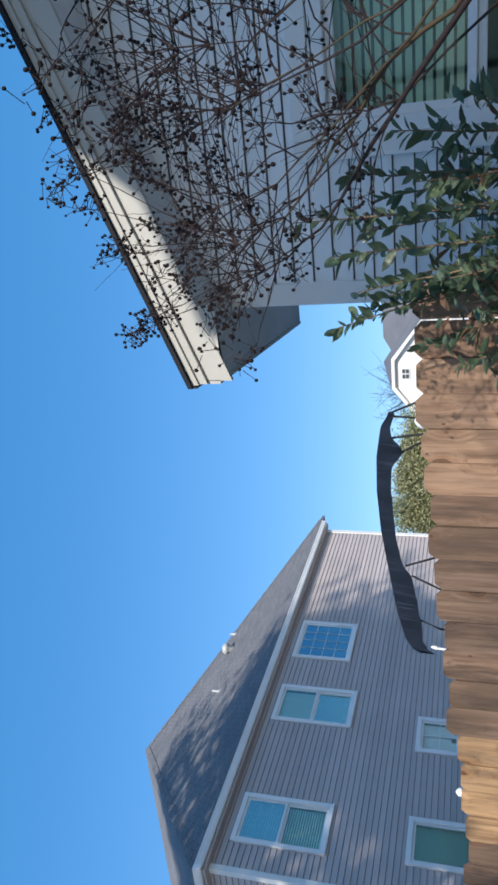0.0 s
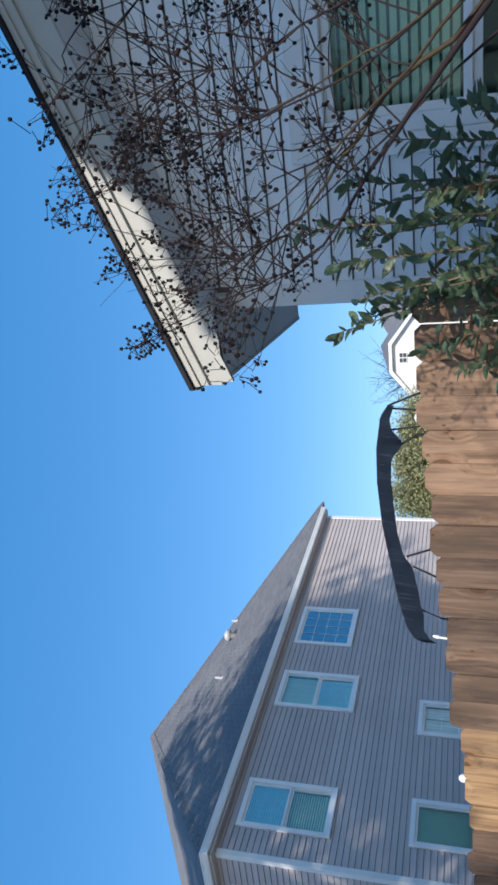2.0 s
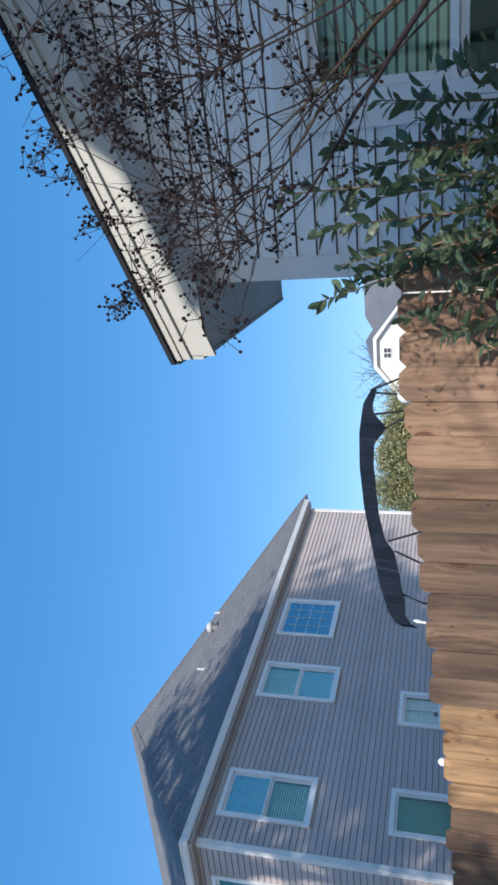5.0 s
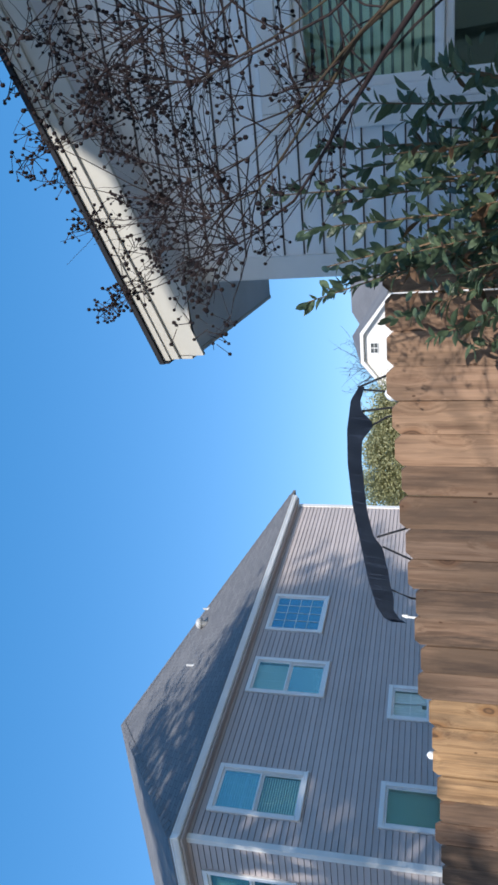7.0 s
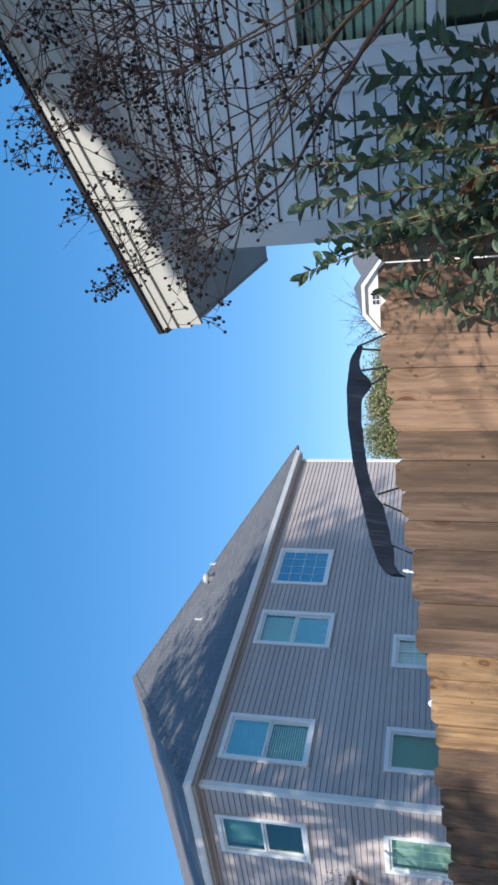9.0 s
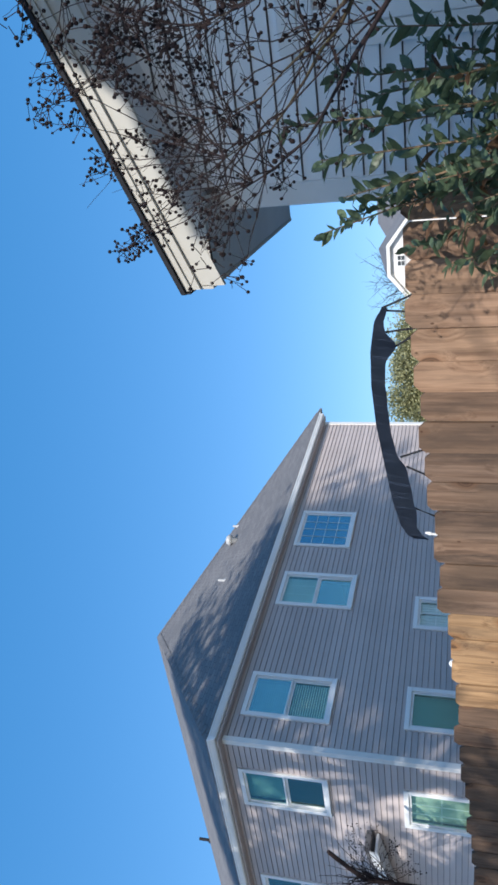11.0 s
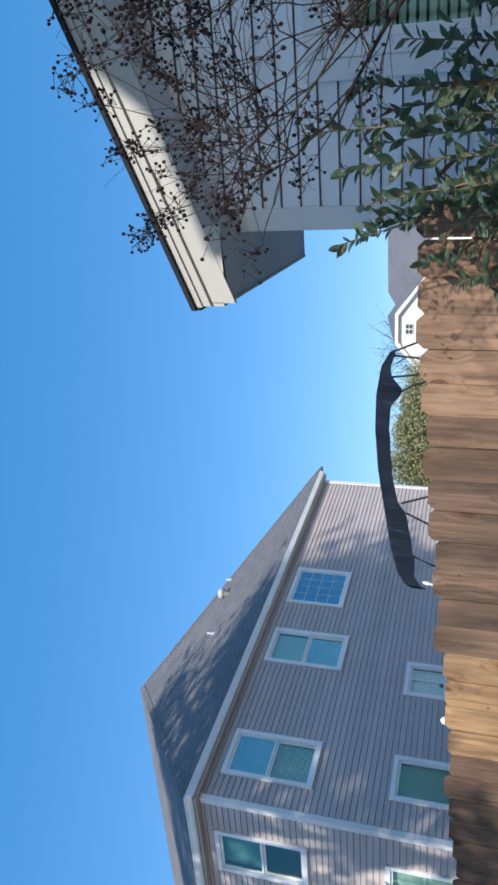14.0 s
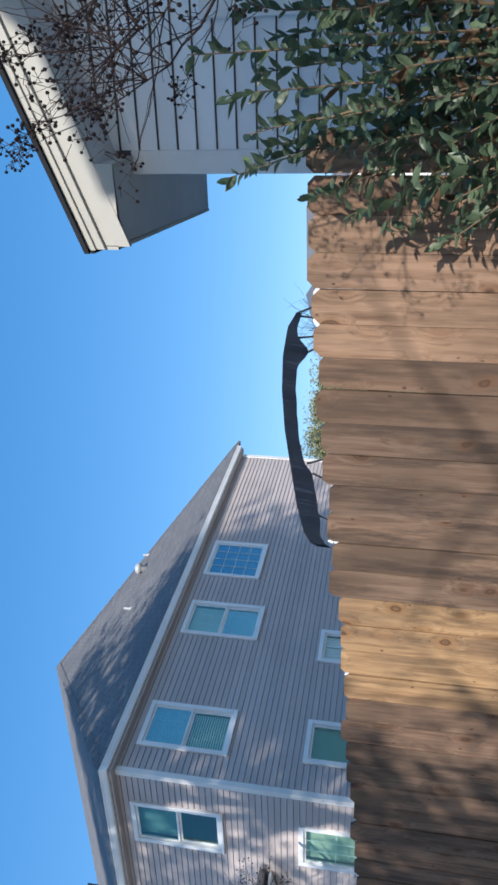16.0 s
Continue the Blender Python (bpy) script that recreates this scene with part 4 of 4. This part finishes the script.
# ---- the evergreen shrub against the fence ----
rng = random.Random(23)
shrub = thing("shrub", (1.15, 3.95, 0.0), "tall evergreen shrub with narrow glossy leaves", "shrub")
ENDS = [(0.835, 4.22, 2.02), (0.80, 4.20, 2.08), (1.18, 4.05, 2.16), (0.98, 4.04, 1.86), (0.70, 4.08, 1.66), (1.12, 4.20, 1.98), (0.90, 4.18, 1.94), (1.00, 3.94, 1.72), (0.62, 4.16, 1.52), (0.56, 4.2, 1.36),
        (1.30, 4.15, 2.02), (1.42, 4.10, 1.86), (1.28, 3.95, 1.78), (1.50, 4.1, 1.64), (0.74, 4.12, 1.80), (1.06, 4.1, 2.06), (1.22, 4.2, 1.90), (0.92, 3.98, 1.58), (0.78, 4.0, 1.46), (1.12, 3.9, 1.60),
        (0.66, 4.02, 1.30), (0.86, 3.9, 1.34), (1.05, 3.85, 1.42), (1.30, 3.9, 1.55), (1.45, 3.95, 1.40), (0.60, 4.1, 1.14), (0.95, 4.05, 1.98), (1.36, 4.2, 1.75)]
while len(ENDS) < 74:
    a, k = rng.uniform(0, 2 * math.pi), math.sqrt(rng.random())
    p = (1.08 + 0.46 * k * math.cos(a), 4.02 + 0.2 * k * math.sin(a), rng.uniform(0.75, 1.72))
    ENDS.append(p)
stems = bmesh.new()
shoots = []
for i, e in enumerate(ENDS):
    e = Vector(e)
    foot = Vector((1.13 + rng.uniform(-0.12, 0.12), 3.96 + rng.uniform(-0.1, 0.1), rng.uniform(0.0, 0.75) if i > 8 else 0.0))
    mid = foot.lerp(e, 0.62) + Vector((0.05, 0, 0.06))
    pts = bend(foot, mid, 0, 4, 0.012, rng) + bend(mid, e, 0.02, 5, 0.006, rng)[1:]
    tube(stems, pts, [0.0085 * (1 - 0.8 * q / (len(pts) - 1)) for q in range(len(pts))], 5)
    shoots.append(pts[3:])
part("stem_mass", stems, M_STEM, shrub, "thin brown stems")["kind"] = "stuff"
leaf_kinds = [leaf_mesh("leaf", 0.068, 0.027, 0.12, M_LEAF), leaf_mesh("leaf", 0.056, 0.024, 0.2, M_LEAF), leaf_mesh("leaf", 0.047, 0.022, 0.05, M_LEAF)]
picked, rest, dry = 0, ([], []), ([], [])
for i, pts in enumerate(shoots):
    total = sum((b - a).length for a, b in zip(pts, pts[1:]))
    n = max(10, int(total / 0.0155))
    for q in range(n):
        t = q / n * (len(pts) - 1)
        a = pts[int(t)].lerp(pts[min(int(t) + 1, len(pts) - 1)], t - int(t))
        along = (pts[min(int(t) + 1, len(pts) - 1)] - pts[int(t)]).normalized()
        side = Vector([rng.uniform(-1, 1) for _ in range(3)])
        side = (side - along * side.dot(along)).normalized()
        d = along * rng.uniform(0.3, 1.1) + side * 0.9 + Vector((0, 0, 0.25))
        m = aimed(a, d, rng.uniform(-100, 100), rng.uniform(0.6, 1.25))
        kind = rng.choice(leaf_kinds)
        if picked < 290 and i < 22 and q > n * 0.45:
            piece("leaf", kind, shrub, m)
            picked += 1
        elif a.z < 1.5 and rng.random() < 0.10:
            join_copies(dry, kind, [m])
        else:
            join_copies(rest, kind, [m])
for _ in range(1000):
    a, k = rng.uniform(0, 2 * math.pi), rng.random() ** 0.6
    z = rng.uniform(0.35, 1.72)
    p = (1.12 + 0.42 * k * math.cos(a), 4.0 + 0.22 * k * math.sin(a), z)
    d = (math.cos(a) + rng.uniform(-0.6, 0.6), math.sin(a) + rng.uniform(-0.6, 0.6), rng.uniform(-0.4, 0.9))
    join_copies(dry if rng.random() < 0.12 else rest, rng.choice(leaf_kinds), [aimed(p, d, rng.uniform(-60, 60), rng.uniform(0.7, 1.15))])
from_lists("foliage", rest, M_LEAF, shrub, "dense dark green leaves")
from_lists("dead_leaves", dry, M_DRY, shrub, "withered brown leaves")


# ---- trees ----
def crown_tree(at, height, spread, clumps, seed, label, leaf=0.09, low=0.35, per=60, slant=0.0):
    """A tapered trunk, limbs and a loose crown of small leaves in clumps."""
    rng = random.Random(seed)
    at = Vector(at)
    tree = thing("tree", at, label, "tree")
    lean = Vector((slant + rng.uniform(-0.3, 0.3), rng.uniform(-0.3, 0.3), 0))
    spine = [at + lean * (k / 7) + Vector((0, 0, height * 0.93 * k / 7)) for k in range(8)]
    r = height * 0.014
    part("trunk", tube(bmesh.new(), spine, [r * (1 - 0.85 * k / 7) for k in range(8)], 9), M_BARK, tree, smooth=True)
    boughs, data = bmesh.new(), ([], [])
    kind = leaf_mesh("leaf", leaf, leaf * 0.45, 0.1, M_NEEDLE)
    for _ in range(clumps):
        t = rng.uniform(low, 1.0)
        a = rng.uniform(0, 2 * math.pi)
        wide = spread * (1.05 - 0.75 * (t - low) / (1 - low)) * rng.uniform(0.35, 1.05)
        c = at + lean * t + Vector((wide * math.cos(a), wide * math.sin(a), height * t + rng.uniform(-0.1, 0.35)))
        s = spine[min(7, max(1, int(7 * (t - 0.08))))]
        tube(boughs, bend(s, c, 0.1, 4, 0.06, rng), [r * 0.3, r * 0.24, r * 0.18, r * 0.12, r * 0.06], 4)
        q = leaf * 5.5 * rng.uniform(0.6, 1.5)
        for _ in range(per):
            o = Vector([max(-0.8, min(0.8, rng.gauss(0, 0.42))) for _ in range(3)]) * q
            o.z *= 0.7
            join_copies(data, kind, [aimed(c + o, [rng.uniform(-1, 1), rng.uniform(-1, 1), rng.uniform(-0.5, 1)], rng.uniform(-60, 60), rng.uniform(0.7, 1.3))])
    part("limb_mass", boughs, M_BARK, tree)["kind"] = "stuff"
    from_lists("crown", data, M_NEEDLE, tree)
    return tree


crown_tree((-9.9, 30.8, rise(-9)), 4.7, 1.4, 150, 3, "distant yellow-green evergreen tree", 0.125, 0.08, 200)
crown_tree((-10.8, 31.2, rise(-9)), 4.7, 1.5, 150, 4, "distant yellow-green evergreen tree", 0.125, 0.08, 200)
crown_tree((-11.9, 30.0, rise(-9)), 4.9, 1.6, 160, 5, "distant olive-green evergreen tree", 0.125, 0.08, 200)
crown_tree((-13.4, 29.5, rise(-9)), 5.1, 1.6, 140, 6, "distant pale olive tree", 0.125, 0.08, 200)
# unseen trees added behind the viewer; their shade dapples taupe house and fence
crown_tree((-1.9, -2.8, rise(-1)), 18.0, 1.9, 54, 8, "unseen tall pine added to dapple the taupe house", 0.30, 0.72, 60)
crown_tree((-0.5, -2.5, 0.0), 16.2, 1.8, 250, 21, "unseen tall leaning pine added to dapple the taupe house", 0.30, 0.46, 70, 1.95)
crown_tree((-3.7, -5.0, rise(-4)), 18.2, 2.0, 150, 9, "unseen tall pine added to shade the south wall", 0.28, 0.42, 50)
crown_tree((1.5, -2.6, 0.0), 6.2, 1.15, 34, 12, "unseen slender young evergreen added to shade the fence", 0.12, 0.66, 60)
rng = random.Random(77)
young = thing("tree", (2.0, -2.4, 0.0), "unseen leafless young tree added for its fence shadows", "tree")
part("trunk", tube(bmesh.new(), bend((2.0, -2.4, -0.02), (1.9, -2.3, 4.2), 0, 6, 0.03, rng), [0.06, 0.055, 0.05, 0.045, 0.04, 0.035, 0.03], 8), M_BARK, young, smooth=True)
for _ in range(15):
    b = Vector((1.95, -2.35, rng.uniform(2.6, 4.2)))
    e = b + Vector((rng.uniform(-1.6, 1.8), rng.uniform(-0.8, 0.8), rng.uniform(0.5, 2.2)))
    pts = bend(b, e, rng.uniform(-0.1, 0.25), 8, 0.04, rng)
    bm = tube(bmesh.new(), pts, [0.026 - 0.0026 * q for q in range(9)], 6)
    for _ in range(5):
        f = rng.choice(pts[3:])
        tube(bm, bend(f, f + Vector((rng.uniform(-0.5, 0.5), rng.uniform(-0.3, 0.3), rng.uniform(-0.1, 0.5))), 0.03, 4, 0.02, rng), [0.008, 0.007, 0.006, 0.004, 0.002], 4)
    part("limb", bm, M_BARK, young, smooth=True)
# two long low boughs, placed so that their shadows cross the fence
LONG = [(1.95, -2.35, 4.0), (2.5, -2.4, 4.35), (3.0, -2.4, 4.72), (3.6, -2.4, 5.1), (3.98, -2.4, 5.39), (4.14, -2.4, 5.54), (4.26, -2.4, 5.63), (4.51, -2.4, 5.78), (4.66, -2.4, 5.84)]
part("limb", tube(bmesh.new(), LONG, [0.030, 0.024, 0.019, 0.017, 0.015, 0.014, 0.013, 0.012, 0.010], 7), M_BARK, young, smooth=True)
part("limb", tube(bmesh.new(), [(3.72, -2.4, 5.18), (3.62, -2.4, 5.28), (3.41, -2.4, 5.40), (3.27, -2.4, 5.44), (3.12, -2.4, 5.47), (2.9, -2.4, 5.56)], [0.014, 0.013, 0.012, 0.011, 0.010, 0.008], 7), M_BARK, young, smooth=True)
# a bare tree beyond the far house
rng = random.Random(31)
bare = thing("tree", (-15.6, 52.0, rise(-13)), "distant leafless tree against the sky", "tree")
bm = bmesh.new()
top = Vector((-16.0, 52.0, 5.4))
tube(bm, [(-15.6, 52, -0.8), (-15.8, 52, 3), top], [0.16, 0.12, 0.07], 7)
for _ in range(46):
    b = top + Vector((0, 0, rng.uniform(-1.6, 0.4)))
    e = b + Vector((rng.uniform(-2.6, 2.4), rng.uniform(-1, 1), rng.uniform(0.6, 3.4)))
    tube(bm, bend(b, e, 0.15, 5, 0.08, rng), [0.022, 0.019, 0.016, 0.012, 0.009, 0.005], 4)
    for _ in range(4):
        f = b.lerp(e, rng.uniform(0.4, 1))
        tube(bm, bend(f, f + Vector((rng.uniform(-0.8, 0.8), rng.uniform(-0.4, 0.4), rng.uniform(0, 0.9))), 0, 3, 0.03, rng), [0.014, 0.011, 0.008, 0.005], 3)
part("branchwork", bm, M_BARK, bare)
# a bare shrub by the porch of the taupe house
bush = thing("shrub", (-9.6, 8.0, rise(-9)), "leafless shrub by the porch", "shrub")
bm = bmesh.new()
tube(bm, bend((-9.7, 8.0, rise(-9)), (-9.8, 8.0, 2.95), 0, 6, 0.05, rng), [0.04, 0.038, 0.035, 0.032, 0.03, 0.025, 0.02], 7)
tube(bm, bend((-9.8, 8.0, 2.95), (-9.22, 8.0, 3.46), 0, 4, 0.01, rng), [0.035, 0.035, 0.034, 0.034, 0.03], 7)
for _ in range(60):
    b = Vector((-9.75, 8.0, rng.uniform(2.3, 3.0)))
    e = b + Vector((rng.uniform(-0.7, 0.9), rng.uniform(-0.3, 0.3), rng.uniform(-0.1, 0.75)))
    tube(bm, bend(b, e, 0.04, 4, 0.03, rng), [0.009, 0.007, 0.006, 0.004, 0.002], 4)
pods = []
for _ in range(26):
    b = Vector((-9.75, 8.0, rng.uniform(2.5, 3.1)))
    e = Vector((rng.uniform(-9.95, -8.55), 8.0 + rng.uniform(-0.3, 0.3), rng.uniform(2.15, 3.25)))
    tube(bm, bend(b, e, 0.05, 5, 0.03, rng), [0.006, 0.005, 0.004, 0.004, 0.003, 0.002], 4)
    for _ in range(rng.randint(8, 18)):
        pods.append((e + Vector([rng.gauss(0, 0.055) for _ in range(3)]), rng.uniform(0.006, 0.011)))
part("branchwork", bm, M_BARK, bush)
data = ([], [])
join_copies(data, pod, [Matrix.Translation(p) @ Matrix.Scale(q, 4) for p, q in pods])
from_lists("seed_pod_mass", data, M_POD, bush, "clusters of dark dried pods")

# ---- siding boards, last ----
sided(wall_e, EAST, WY + 0.072, FAR_Y - 0.10, BASE, EAVE + 0.003, 0.1015, 0.022, M_TAUPE, east_holes, gap=0.0075)
sided(wall_s, SOUTH, -14.6, WX - 0.072, BASE, EAVE + 0.003, 0.1015, 0.020, M_TAUPE, south_holes, gap=0.0075)
nh = (NHOLE[0] - 0.085, NHOLE[1] + 0.085, NHOLE[2] - 0.09, NHOLE[3] + 0.085)
sided(wall_n, FRONT, NX + 0.082, 4.2, NB + 0.03, 3.9, 0.0925, 0.020, M_GREY, [nh], slope=(line(NX + 0.082, SX), SL, NX + 0.082))
